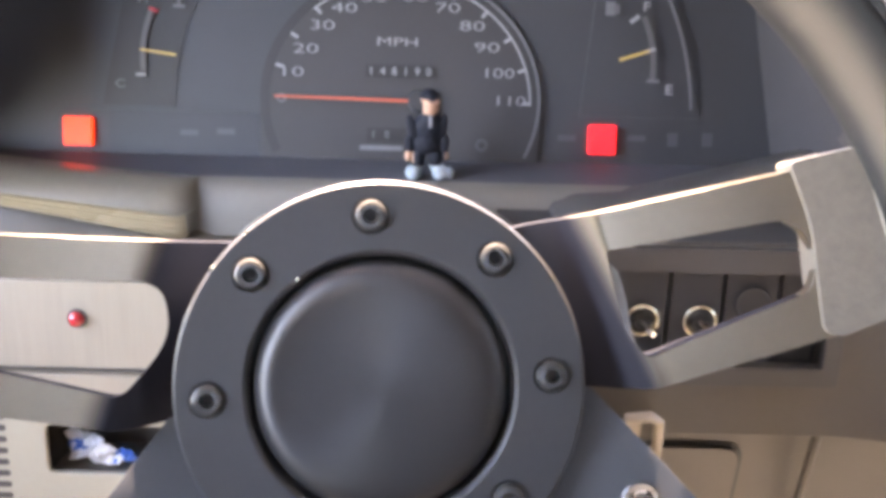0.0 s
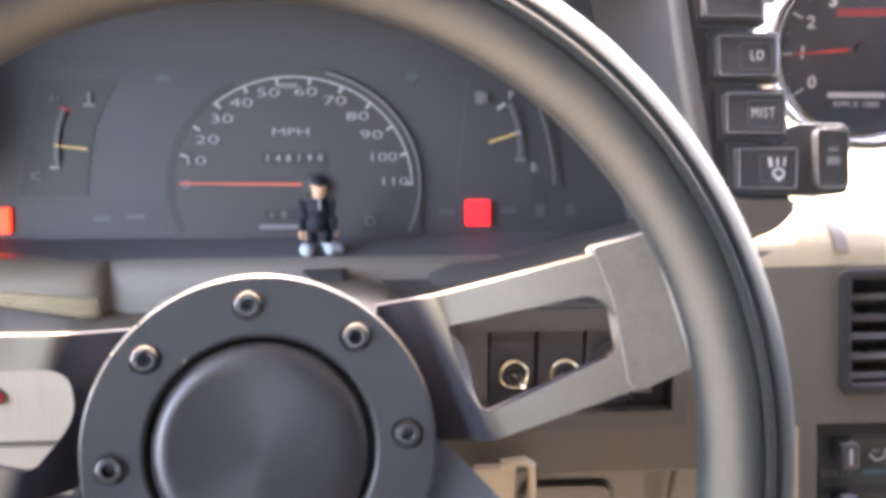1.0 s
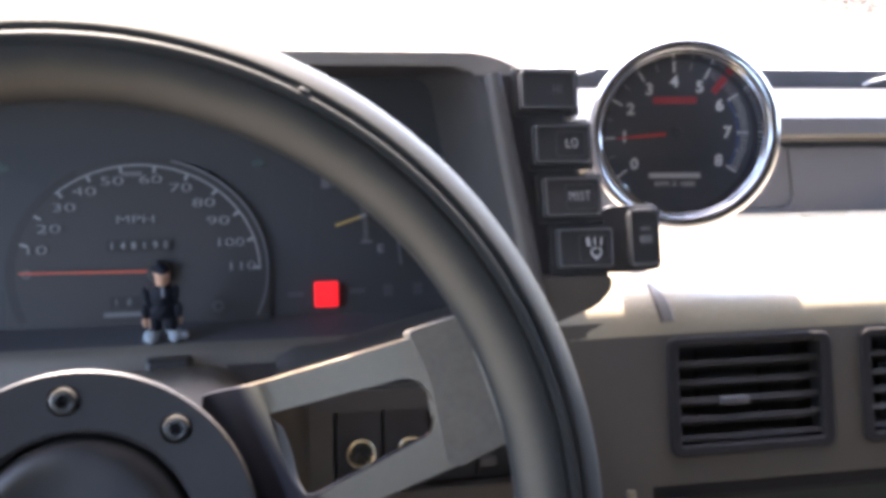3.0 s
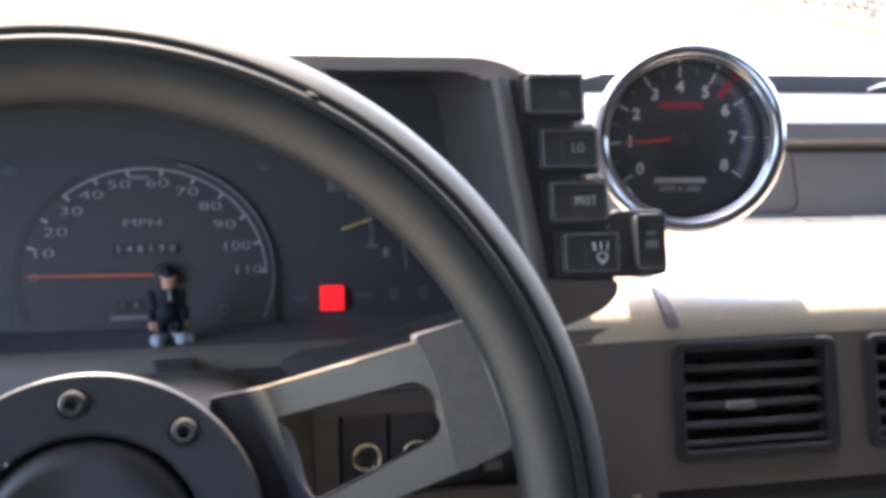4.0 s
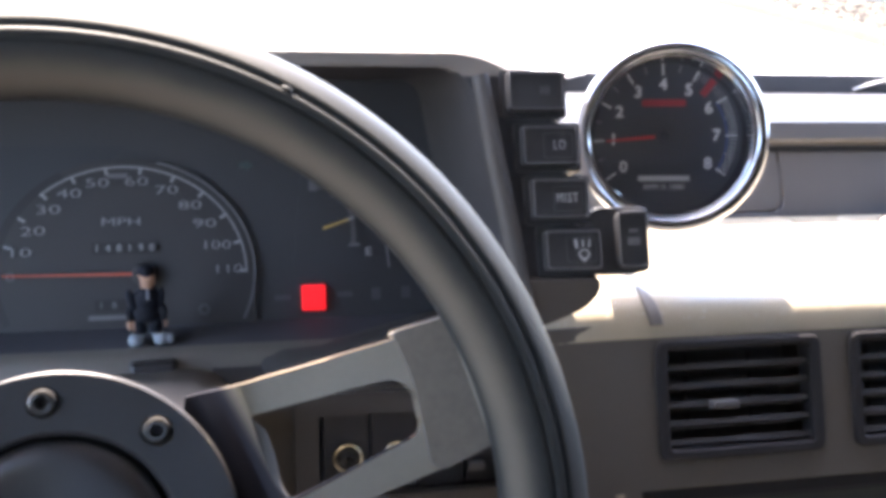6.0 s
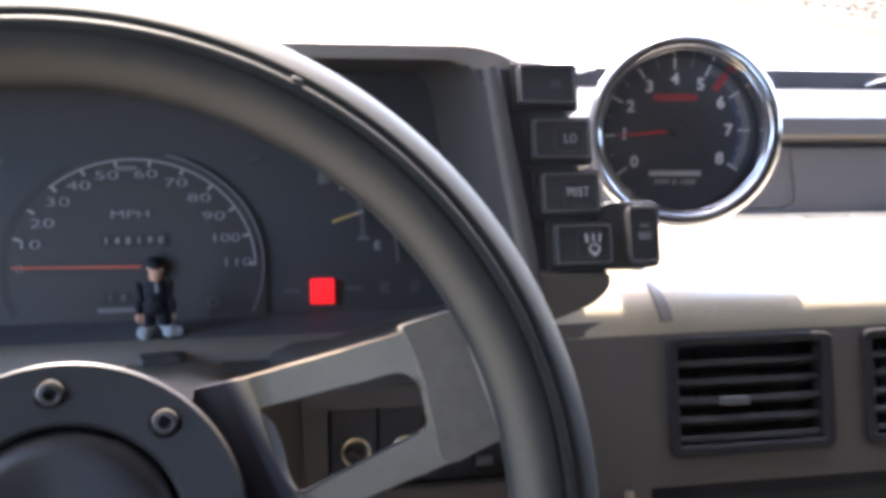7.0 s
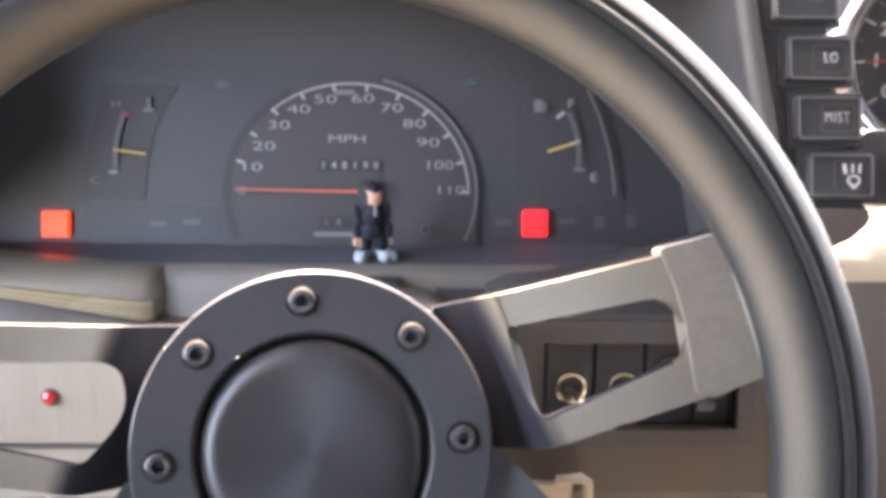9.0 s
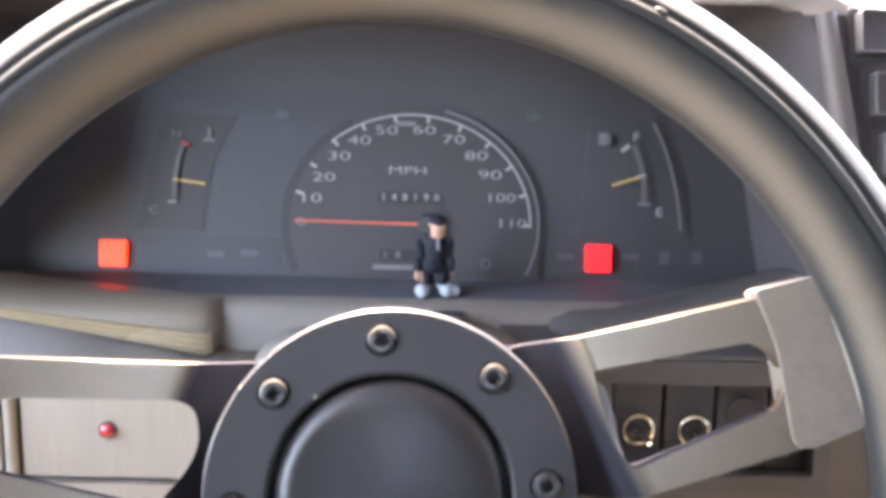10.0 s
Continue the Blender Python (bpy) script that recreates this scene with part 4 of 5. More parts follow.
def pod_lip():
    """The rounded lip below the instruments; it rises and widens to each side."""
    lip = thing("instrument_lip", "glossy tan-brown rounded lip under the instruments", "dash trim")

    def lip_bar(rows, surface):
        """A bar whose cross-section is given by depth and by the share of its height, from the crown down."""
        shape = ((0.404, 0.35), (0.394, 0.08), (0.386, 0.0), (0.3795, 0.05), (0.3752, 0.17), (0.3728, 0.32), (0.3722, 0.42), (0.3732, 0.455), (0.3724, 0.49), (0.3722, 0.80), (0.3745, 0.95), (0.381, 1.0), (0.404, 1.0))
        part("lip_bar", loft([[(x, y + back, t + (b - t) * f) for y, f in shape] for x, t, b, back in rows]), surface, lip)
        if rows[0][0] < 0:
            band = ((0.3765, 0.46), (0.3722, 0.465), (0.3714, 0.50), (0.3716, 0.60), (0.3709, 0.625), (0.3710, 0.72), (0.3704, 0.745), (0.3707, 0.86), (0.3738, 0.985), (0.3790, 0.985))
            # ribbed lower half of the lip; its warm light is painted in yellow
            part("lip_band", loft([[(x, y + back, t + (b - t) * f) for y, f in band] for x, t, b, back in rows[:-3]]), LIT_TRIM, lip, "glossy ribbed band along the lip in a sunlit yellow tone")

    crown, foot_z = lambda x: 1.0216 + (-0.085 - x) * 0.052, lambda x: 0.9985 + (-0.081 - x) * 0.213
    lip_bar([(x, crown(x), foot_z(x), 0.0) for x in (-0.40, -0.30, -0.22, -0.17, -0.13, -0.10, -0.088)] + [(-0.084, 1.0214, 0.9990, 0.0006), (-0.081, 1.0208, 0.9995, 0.0022), (-0.0785, 1.0200, 1.0000, 0.006), (-0.0770, 1.0190, 1.0005, 0.012), (-0.0762, 1.0180, 1.0010, 0.020)], GLOSS)
    lip_bar([(0.064, 1.0125, 1.004, 0.008), (0.068, 1.0165, 1.001, 0.002), (0.078, 1.0190, 1.001, 0.0), (0.096, 1.0200, 1.003, 0.0), (0.119, 1.0240, 1.009, 0.0), (0.149, 1.0325, 1.017, 0.0), (0.185, 1.0425, 1.028, 0.0)], RIDGE)
    part("sill", profile_x([(0.3785, 1.0), (0.3815, 1.012), (0.3850, 1.0172), (0.3885, 1.0196), (0.3935, 1.0198), (0.3935, 1.0)], -0.19, 0.17), SILL, lip, "smooth grey-tan sill in front of the dials")
    part("sill_tray", profile_x([(0.3937, 1.0198), (0.424, 1.0160), (0.432, 1.0150), (0.432, 1.0), (0.3937, 1.0)], -0.19, 0.17), TRAY, lip, "glossy blue-black tray under the dial lens")
    low = lambda x: 0.9985 + (-0.081 - x) * 0.213
    bm = loft([[(x, 0.3553, 0.9925), (x, 0.3790, low(x) + 0.004), (x, 0.3840, low(x) + 0.004), (x, 0.3600, 0.9905)] for x in (-0.42, -0.25, -0.15, -0.081, -0.045)])
    part("under_lip", bm, BEIGE, lip, "tan strip under the lip")
    part("under_lip", loft([[(x, 0.3605, 1.0125), (x, 0.3600, 1.0110), (x, 0.382, 1.004), (x, 0.382, 1.0135)] for x in (0.045, 0.18)]), RIDGE, lip, "dark strip under the lip")
    foot = rounded([(0.1735, 1.0740), (0.2075, 1.0740), (0.2078, 1.0675), (0.2025, 1.0605), (0.188, 1.0545), (0.1735, 1.0495)], [0.002, 0.003, 0.004, 0.008, 0.004, 0.002], 5)
    part("pod_foot", prism(foot, -0.42, -0.3325), RIDGE, lip, "brown-grey rounded foot of the hood", m=pose(0, 0, 0, 90), bevel=0.004)


LIT_TRIM = material("sunlit_yellow_trim", (0.24, 0.188, 0.115), 0.28, second=(0.19, 0.150, 0.095), bump=0.08, bump_scale=900)
GLOSS = material("glossy_tan_trim", (0.135, 0.117, 0.092), 0.36, second=(0.10, 0.085, 0.064), bump=0.08, bump_scale=900, rough_var=0.06)
pod_lip()


# ---- dials ----
def cluster():
    c = thing("instrument_cluster", "black instrument cluster with a half-round speedometer", "instrument cluster", DIALS)
    mm = 0.001
    part("back_plate", prism(rect(-0.205, 0.175, -0.068, 0.075), -0.010, -0.003), DIAL_BACK, c, "blue-black dial backing", smooth=False)
    # blue-grey band between the gauges
    left = [(-0.1290, 0.0405), (-0.1340, -0.0292), (-0.0300, -0.0292), (-0.0300, 0.0180), (-0.0060, 0.0300), (0.0040, 0.0405)]
    bm = prism(left, -0.0030, -0.0016)
    for v in bm.verts:
        # flush with the backing above the speedometer
        if v.co.x > -0.02 and v.co.z > -0.0029:
            v.co.z = -0.00295
    part("band", bm, DIAL_BLUE, c, "blue-grey band beside the speedometer", smooth=False)
    part("lower_band", prism([(-0.1265, -0.0296), (-0.0594, -0.0296), (-0.0594, -0.060), (-0.1265, -0.060)], -0.003, -0.0016), DIAL_BAND, c, smooth=False)
    # speedometer: a half-round plate
    cx, cy, rx, ry = 3.0 * mm, -22.5 * mm, 56.5 * mm, 51.5 * mm
    arc = [(cx + (rx + 5.6 * mm) * math.cos(a), cy + (ry + 5.2 * mm) * math.sin(a)) for a in [math.pi * k / 40 for k in range(41)]]
    sp = part("speedometer", prism([(cx + 62.1 * mm, -58 * mm), *arc, (cx - 62.1 * mm, -58 * mm)], -0.003, -0.0010), DIAL, c, "black half-round speedometer face", smooth=False)
    # dark crescent paints the shadow along the speedometer's left rim
    arc_band("rim_shade", sp, DARK, cx, cy, rx + 3.6 * mm, ry + 3.4 * mm, 118, 205, 4.2 * mm, -0.0009, thick=0.0002)
    arc_band("rim_line", sp, MARK_DIM, cx, cy, rx + 5.0 * mm, ry + 4.6 * mm, -25, 75, 1.0 * mm, 0.0002)
    arc_band("scale_line", sp, MARK, cx, cy, rx + 1.0 * mm, ry + 0.8 * mm, -1, 132, 0.8 * mm)
    for k in range(1, 12):
        a = math.pi * (1 - k / 11)
        c0, s0 = math.cos(a), math.sin(a)
        bar("tick", sp, MARK, cx + (rx - 2.6 * mm) * c0, cy + (ry - 2.6 * mm) * s0, cx + (rx + 0.9 * mm) * c0, cy + (ry + 0.9 * mm) * s0, 1.25 * mm)
    digits = {10: (-45.3, -11), 20: (-38.9, -0.8), 30: (-31.8, 9.4), 40: (-22.1, 17.1), 50: (-9.2, 22.0), 60: (9.0, 22.5), 70: (23.1, 18.1), 80: (34.1, 10.5), 90: (40.8, 1.4), 100: (46.1, -9.6), 110: (51.5, -21.7)}
    for n, (x, y) in digits.items():
        writing("number", str(n), 6.1 * mm, MARK, sp, x * mm, y * mm, wide=1.95 if n < 100 else 1.65, bold=-0.00010)
    writing("unit_word", "MPH", 5.4 * mm, MARK, sp, 1.4 * mm, 2.9 * mm, wide=1.75, bold=-0.00008)
    od = part("odometer", prism(rect(-12.5 * mm, 17.5 * mm, -12.8 * mm, -6.9 * mm), 0.0002, 0.0005), GAUGE, sp, "odometer window", smooth=False)
    for i, ch in enumerate("148190"):
        writing("digit", ch, 5.0 * mm, MARK, od, (-10 + 5.1 * i) * mm, -9.9 * mm, 0.0007, wide=1.0)
    tr = part("trip_meter", prism(rect(-11.5 * mm, 6 * mm, -40.5 * mm, -34.6 * mm), 0.0002, 0.0005), GAUGE, sp, "trip meter window", smooth=False)
    for x, ch in ((-8.6, "1"), (-2.6, "8")):
        writing("digit", ch, 4.8 * mm, MARK_DIM, tr, x * mm, -37.6 * mm, 0.0007)
    bar("caption", sp, MARK_DIM, -14.5 * mm, -43.4 * mm, 4.5 * mm, -43.4 * mm, 2.2 * mm)
    arc_band("reset_ring", sp, MARK_FAINT, 39.6 * mm, -41.2 * mm, 2.2 * mm, 2.2 * mm, 0, 360, 1.2 * mm, 0.0003)
    writing("number", "0", 5.6 * mm, MARK_DIM, sp, -49.5 * mm, -22.5 * mm, wide=1.6)
    bar("caption", sp, MARK_DIM, -4.5 * mm, 25.5 * mm, 5 * mm, 25.5 * mm, 2.2 * mm)
    nd = part("needle", prism([(-52 * mm, -22.2 * mm), (-52 * mm, -21.4 * mm), (11 * mm, -22.0 * mm), (11 * mm, -23.4 * mm)], 0.004, 0.0048), NEEDLE, c, "orange speedometer needle at zero", smooth=False)
    part("hub_cap", lathe([(0, 0.0058), (0.0042, 0.0056), (0.0054, 0.004), (0.0054, 0.0)], 24), BLACK, c, m=pose(11.5 * mm, -22.8 * mm, 0))
    # temperature gauge
    tp = part("temperature_gauge", prism([(-0.1290, -0.0272), (-0.0968, -0.0272), (-0.0958, -0.0130), (-0.0925, 0.0050), (-0.0870, 0.0180), (-0.0803, 0.0285), (-0.1172, 0.0285)], -0.0016, -0.0010), GAUGE, c, "black temperature gauge face", smooth=False)
    arc_band("scale_line", tp, SCALE, -0.060, -0.006, 0.0505, 0.0505, 156, 187, 2.3 * mm)
    bar("tick", tp, MARK, -0.1135, -0.0137, -0.1092, -0.0137, 1.2 * mm)
    bar("tick", tp, RED_PRINT, -0.1075, 0.0150, -0.1035, 0.0135, 1.5 * mm)
    writing("letter", "H", 5.2 * mm, MARK_DIM, tp, -110.1 * mm, 18.9 * mm, wide=1.3)
    writing("letter", "C", 5.2 * mm, MARK_DIM, tp, -120.6 * mm, -17.9 * mm, wide=1.3)
    bar("thermometer_mark", tp, MARK_DIM, -94.3 * mm, 15.8 * mm, -94.3 * mm, 22.2 * mm, 1.3 * mm)
    bar("thermometer_mark", tp, MARK_DIM, -97 * mm, 16.2 * mm, -91.6 * mm, 16.2 * mm, 1.5 * mm)
    part("needle", prism([(-0.1108, -0.0035), (-0.1108, -0.0026), (-0.0955, -0.0045), (-0.0955, -0.0056)], 0.002, 0.0027), NEEDLE_YELLOW, c, "yellow gauge needle", smooth=False)
    # fuel gauge
    fu = part("fuel_gauge", prism([(0.0830, -0.0272), (0.1372, -0.0272), (0.1335, 0.0040), (0.1220, 0.0300), (0.0890, 0.0300)], -0.003, -0.0022), DIAL_BACK, c, "black fuel gauge face", smooth=False)
    arc_band("scale_line", fu, SCALE, 0.063, -0.006, 0.0515, 0.0515, -6, 26, 2.3 * mm)
    bar("tick", fu, MARK, 0.1035, 0.0140, 0.1072, 0.0168, 1.8 * mm)
    bar("tick", fu, MARK, 0.1105, 0.0013, 0.1150, 0.0028, 1.5 * mm)
    bar("tick", fu, MARK_DIM, 0.1120, -0.0112, 0.1175, -0.0112, 1.3 * mm)
    writing("letter", "F", 6.0 * mm, MARK, fu, 110.4 * mm, 20.7 * mm, wide=1.25)
    writing("letter", "E", 6.0 * mm, MARK, fu, 121.9 * mm, -15.1 * mm, wide=1.25)
    bar("pump_mark", fu, MARK_DIM, 94.6 * mm, 16.8 * mm, 94.6 * mm, 22.6 * mm, 4.2 * mm)
    bar("pump_mark", fu, MARK_DIM, 97.8 * mm, 17.5 * mm, 97.8 * mm, 21.5 * mm, 1.0 * mm)
    arc_band("edge_line", fu, MARK_DIM, 0.005, -0.030, 0.1275, 0.1275, 3, 27, 0.9 * mm, -0.0005)
    part("needle", prism([(0.0990, -0.0032), (0.0990, -0.0019), (0.1120, 0.0022), (0.1120, 0.0011)], 0.002, 0.0027), NEEDLE_YELLOW, c, "yellow gauge needle", smooth=False)
    # warning lamps along the foot
    part("lamp", prism(rect(-0.1462, -0.1340, -0.0453, -0.0329, 0.0006), -0.003, 0.0002), LAMP_ORANGE, c, "lit orange warning lamp", smooth=False)
    part("lamp", prism(rect(0.0876, 0.0992, -0.0437, -0.0312, 0.0006), -0.003, 0.0002), LAMP_RED, c, "lit red warning lamp", smooth=False)
    for x0, x1, y, mat in ((-0.1440, -0.1362, -0.0374, LAMP_ORANGE_PRINT), (-0.1440, -0.1362, -0.0408, LAMP_ORANGE_PRINT), (0.0896, 0.0972, -0.0376, LAMP_RED_PRINT)):
        bar("lamp_mark", c, mat, x0, y, x1, y, 1.0 * mm, 0.0002)
    for x, y in ((-90.8, -38.6), (-74.5, -37.8), (78.0, -37.0), (109.3, -36.4)):
        bar("lamp_mark", c, MARK_FAINT, (x - 4) * mm, y * mm, (x + 4) * mm, y * mm, 2.6 * mm, -0.00145 if x < 0 else -0.00295, thick=0.0001)
    for x, y in ((125.5, -36.7), (141.1, -36.4)):
        bar("lamp_mark", c, MARK_FAINT, x * mm, (y - 3) * mm, x * mm, (y + 3) * mm, 4.6 * mm, -0.00295, thick=0.0001)
    for x, y in ((-59.9, 29.3), (61.4, 30.4)):
        s = -1 if x < 0 else 1
        part("turn_arrow", prism([((x - 3 * s) * mm, (y - 1.2) * mm), ((x - 3 * s) * mm, (y + 1.2) * mm), (x * mm, (y + 1.2) * mm), (x * mm, (y + 2.6) * mm), ((x + 3.4 * s) * mm, y * mm), (x * mm, (y - 2.6) * mm), (x * mm, (y - 1.2) * mm)], -0.003, -0.0012),
             GREEN_DIM, c, "unlit green turn arrow", smooth=False)


cluster()


# ---- steering column and wheel ----
WHEEL = Matrix.Identity(4)
tau, psi, phi = radians(27.79), radians(3.89), radians(-2.95)
wn_ = Vector((math.sin(psi) * math.cos(tau), -math.cos(psi) * math.cos(tau), math.sin(tau)))
e1 = Vector((math.cos(psi), math.sin(psi), 0))
e2 = wn_.cross(e1)
f1, f2 = math.cos(phi) * e1 - math.sin(phi) * e2, math.sin(phi) * e1 + math.cos(phi) * e2
for i in range(3):
    WHEEL[i][0], WHEEL[i][1], WHEEL[i][2] = f1[i], f2[i], wn_[i]
    WHEEL[i][3] = (0.00728, 0.23774, 1.03455)[i]
COLUMN = Matrix.Translation((0.00728, 0.23774, 1.03455)) @ Matrix([[e1[i], e2[i], wn_[i], 0] for i in range(3)] + [[0, 0, 0, 1]])


def column():
    c = thing("steering_column", "tan moulded steering column cover behind the wheel", "steering column", COLUMN)
    secs = []
    for z, w, h in ((-0.045, 0.040, 0.034), (-0.055, 0.052, 0.040), (-0.075, 0.060, 0.046), (-0.13, 0.066, 0.052), (-0.20, 0.070, 0.054)):
        secs.append([(x, y - 0.004, z) for x, y in rounded([(-w, -0.06), (w, -0.06), (w * 0.92, h), (-w * 0.92, h)], [0.02, 0.02, 0.028, 0.028], 6)])
    part("shroud", loft(secs), SILL, c, "grey-tan column shroud")
    part("boss", lathe([(0.0, -0.07), (0.044, -0.07), (0.042, -0.024), (0.030, -0.008), (0.0, -0.008)], 40), BLACK, c, "black hub boss")
    part("hazard_button", loft([[(x, y, -0.142) for x, y in rect(0.0105, 0.0325, 0.034, 0.0545, 0.002)], [(x, y, -0.129) for x, y in rect(0.0125, 0.0305, 0.036, 0.0520, 0.002)]]), BLACK, c, "small black button on the column", bevel=0.001)


column()


def steering_wheel():
    w = thing("steering_wheel", "black three-spoke sports steering wheel with bolted hub", "steering wheel", WHEEL)
    mm = 0.001
    R, a, z0 = RIM_R, RIM_TUBE, RIM_Z
    prof = []
    n = 144
    for k in range(n):
        t = 2 * math.pi * k / n
        d = math.degrees(t) % 360  # 0 outward, 90 towards the driver
        r = a
        for g, dep, wid in ((76, 1.0, 3.6), (93, 0.9, 3.6), (318, 0.8, 4.0)):
            off = (d - g + 180) % 360 - 180
            r -= dep * mm * math.exp(-(off / wid) ** 2)
        prof.append((R + r * math.cos(t), z0 + r * math.sin(t)))
    part("rim", lathe(prof, 160, closed=True), RIM, w, "black vinyl rim, painted pale where light falls, with two grooves")
    nub = WHEEL.inverted() @ Vector((0.0778, 0.2775, 1.1641))
    bm = bmesh.new()
    bmesh.ops.create_icosphere(bm, subdivisions=2, radius=1.0, matrix=Matrix.Diagonal((2.2 * mm, 1.1 * mm, 0.7 * mm, 1)))
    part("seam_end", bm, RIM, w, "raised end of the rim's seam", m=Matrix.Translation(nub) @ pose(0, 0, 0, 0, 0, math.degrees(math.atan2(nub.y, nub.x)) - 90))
    # hub plate with its bolt holes
    circle = lambda r, k=48, cx=0.0, cy=0.0: [(cx + r * math.cos(2 * math.pi * i / k), cy + r * math.sin(2 * math.pi * i / k)) for i in range(k)]
    bolts = [(44.5 * mm * math.cos(radians(90 + 45 * k)), 44.5 * mm * math.sin(radians(90 + 45 * k))) for k in range(8)]
    holes = [circle(4.2 * mm, 16, x, y)[::-1] for x, y in bolts] + [circle(35.0 * mm, 64)[::-1]]
    part("hub_plate", prism(circle(53.4 * mm, 96), -7.5 * mm, 0.0, holes), PLATE, w, "satin black ring plate", bevel=0.8 * mm, angle=50)
    for x, y in bolts:
        b = part("bolt", lathe([(4.2 * mm, 0.0), (4.1 * mm, 0.6 * mm), (3.7 * mm, 1.4 * mm), (2.9 * mm, 1.8 * mm), (2.0 * mm, 1.7 * mm), (1.7 * mm, 1.0 * mm), (1.7 * mm, -1.0 * mm)], 28), BOLT, w, "black socket-head bolt", m=pose(x, y, 0))
        part("socket", lathe([(1.6 * mm, -0.4 * mm), (1.5 * mm, -0.8 * mm), (0, -0.8 * mm)], 6), DARK, b, smooth=False)
    # bare nicks on the plate's edges
    for x, y, size in ((-32.2, 41.9, 0.75), (-41.2, 33.6, 0.85), (-19.6, 29.6, 0.6), (46.4, 25.6, 0.5)):
        bm = bmesh.new()
        bmesh.ops.create_icosphere(bm, subdivisions=1, radius=1.0, matrix=Matrix.Diagonal((size * mm, size * 0.7 * mm, 0.35 * mm, 1)))
        part("nick", bm, STEEL, w, "bare metal nick", m=pose(x * mm, y * mm, -0.1 * mm, 0, 0, math.degrees(math.atan2(y, x)) + 90))
    part("under_plate", prism(circle(50 * mm, 64), -14 * mm, -7.9 * mm), BLACK, w, bevel=1 * mm)
    # horn button in its ring
    part("button_ring", lathe([(35.9 * mm, -1 * mm), (35.5 * mm, -0.2 * mm), (34.8 * mm, -0.5 * mm), (34.2 * mm, -1.6 * mm), (33.9 * mm, -3.4 * mm), (34.8 * mm, -3.6 * mm)], 96, closed=True), PLATE, w, "thin dark ring round the button")
    dome = [(33.5 * mm, -4.5 * mm), (33.2 * mm, -2.4 * mm), (32.5 * mm, -0.9 * mm), (31.5 * mm, 0.3 * mm), (30.4 * mm, 1.1 * mm), (29.0 * mm, 1.75 * mm)] + [(r * mm, (2.7 - 0.45 * (r / 30.0) ** 2 - 0.15 * r / 30.0) * mm) for r in (27, 22, 18, 14, 10, 6, 3, 1)] + [(0, 2.7 * mm)]
    part("horn_button", lathe(dome, 96), BUTTON, w, "spun satin-black horn button")

    def lift(x, y):
        """The spokes climb steeply from behind the hub, then run out to the rim."""
        r = abs(x) / mm + 0.33 * (y / mm - 5) - (4 if x > 0 else 1)
        t = min(1.0, max(0.0, (r - 48) / 17))
        t = t * t * (3 - 2 * t)
        return (-23.0 + 25.5 * t + max(0.0, r - 62) * 0.12) * mm

    def spoke(name, outline, holes, label=""):
        bm = prism(outline, -6.8 * mm, 1.6 * mm, holes)
        for f in bm.faces:
            # the slot's walls carry painted near-black shade; its inner end is mid grey
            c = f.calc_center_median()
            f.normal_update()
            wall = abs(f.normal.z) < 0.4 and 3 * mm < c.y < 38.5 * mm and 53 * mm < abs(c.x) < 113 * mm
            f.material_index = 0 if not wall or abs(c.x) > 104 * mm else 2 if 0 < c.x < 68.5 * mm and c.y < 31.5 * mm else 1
        for v in bm.verts:
            if v.co.z < 0 and (v.co.y < 30.5 * mm or abs(v.co.x) > 101 * mm and v.co.y < 38.2 * mm):
                v.co.z = -1.8 * mm
                # the slot's inner end is cut slanting
                if 55 * mm < v.co.x < 72 * mm and v.co.y > 3 * mm:
                    v.co.z = -5.0 * mm
                    v.co.x += 3.6 * mm * math.sin(math.pi * min(1.0, max(0.0, (v.co.y / mm - 3) / 36)))
        for d in (48, 50, 52, 54, 56, 58, 60, 62, 64, 66, 68, 70, 75, 90, 105):
            for sgn in (1, -1):
                geom = list(bm.verts) + list(bm.edges) + list(bm.faces)
                bmesh.ops.bisect_plane(bm, geom=geom, plane_co=(sgn * d * mm, 5 * mm, 0), plane_no=(sgn, 0.33, 0))
        for v in bm.verts:
            v.co.z += lift(v.co.x, v.co.y)
        return part(name, bm, [SPOKE, WALL_SHADE, CUT], w, label, bevel=0.5 * mm, angle=50)

    for s in (1, -1):
        outline = [(36, 20), (40, 39.0), (52, 41.0), (106, 49.4), (134, 54.2), (140, 16), (118, 7.2), (60, -7.5), (40, -10)]
        hole = rounded([(59.6, 31.8), (106.3, 37.6), (112.6, 27.5), (110.2, 18.6), (69.0, 3.4), (64.6, 9.5), (61.6, 21)], [1.2, 8, 5, 2.5, 2.5, 6, 12], 5)
        if s < 0:
            # the top edge of this spoke runs flatter
            outline[1:5] = [(40, 39.6), (54, 41.6), (106, 47.1), (134, 50.0)]
            hole = rounded([(53.4, 31.3), (105, 36.2), (111, 27), (109, 17.6), (65, 2.6), (54.2, 15)], [6, 8, 5, 2.5, 3, 12], 5)
        o = [(s * x * mm, y * mm) for x, y in (outline if s < 0 else outline[::-1])]
        h = [(s * x * mm, y * mm) for x, y in hole]
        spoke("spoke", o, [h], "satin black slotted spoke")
        # the wrap where the spoke meets the rim
        drop = 0.0 if s > 0 else 3.0
        wrap = rounded([(105.4, 51.6 - drop), (134, 56.6 - drop), (141, 15.0), (117.5, 6.6), (113.2, 8.2), (112.0, 20), (110.6, 36)], [2, 1, 1, 2, 2, 4, 6], 4)
        ww = [(s * x * mm, y * mm) for x, y in wrap]
        bm = prism(ww, -6.0 * mm, 2.9 * mm)
        for v in bm.verts:
            v.co.z += lift(v.co.x, v.co.y)
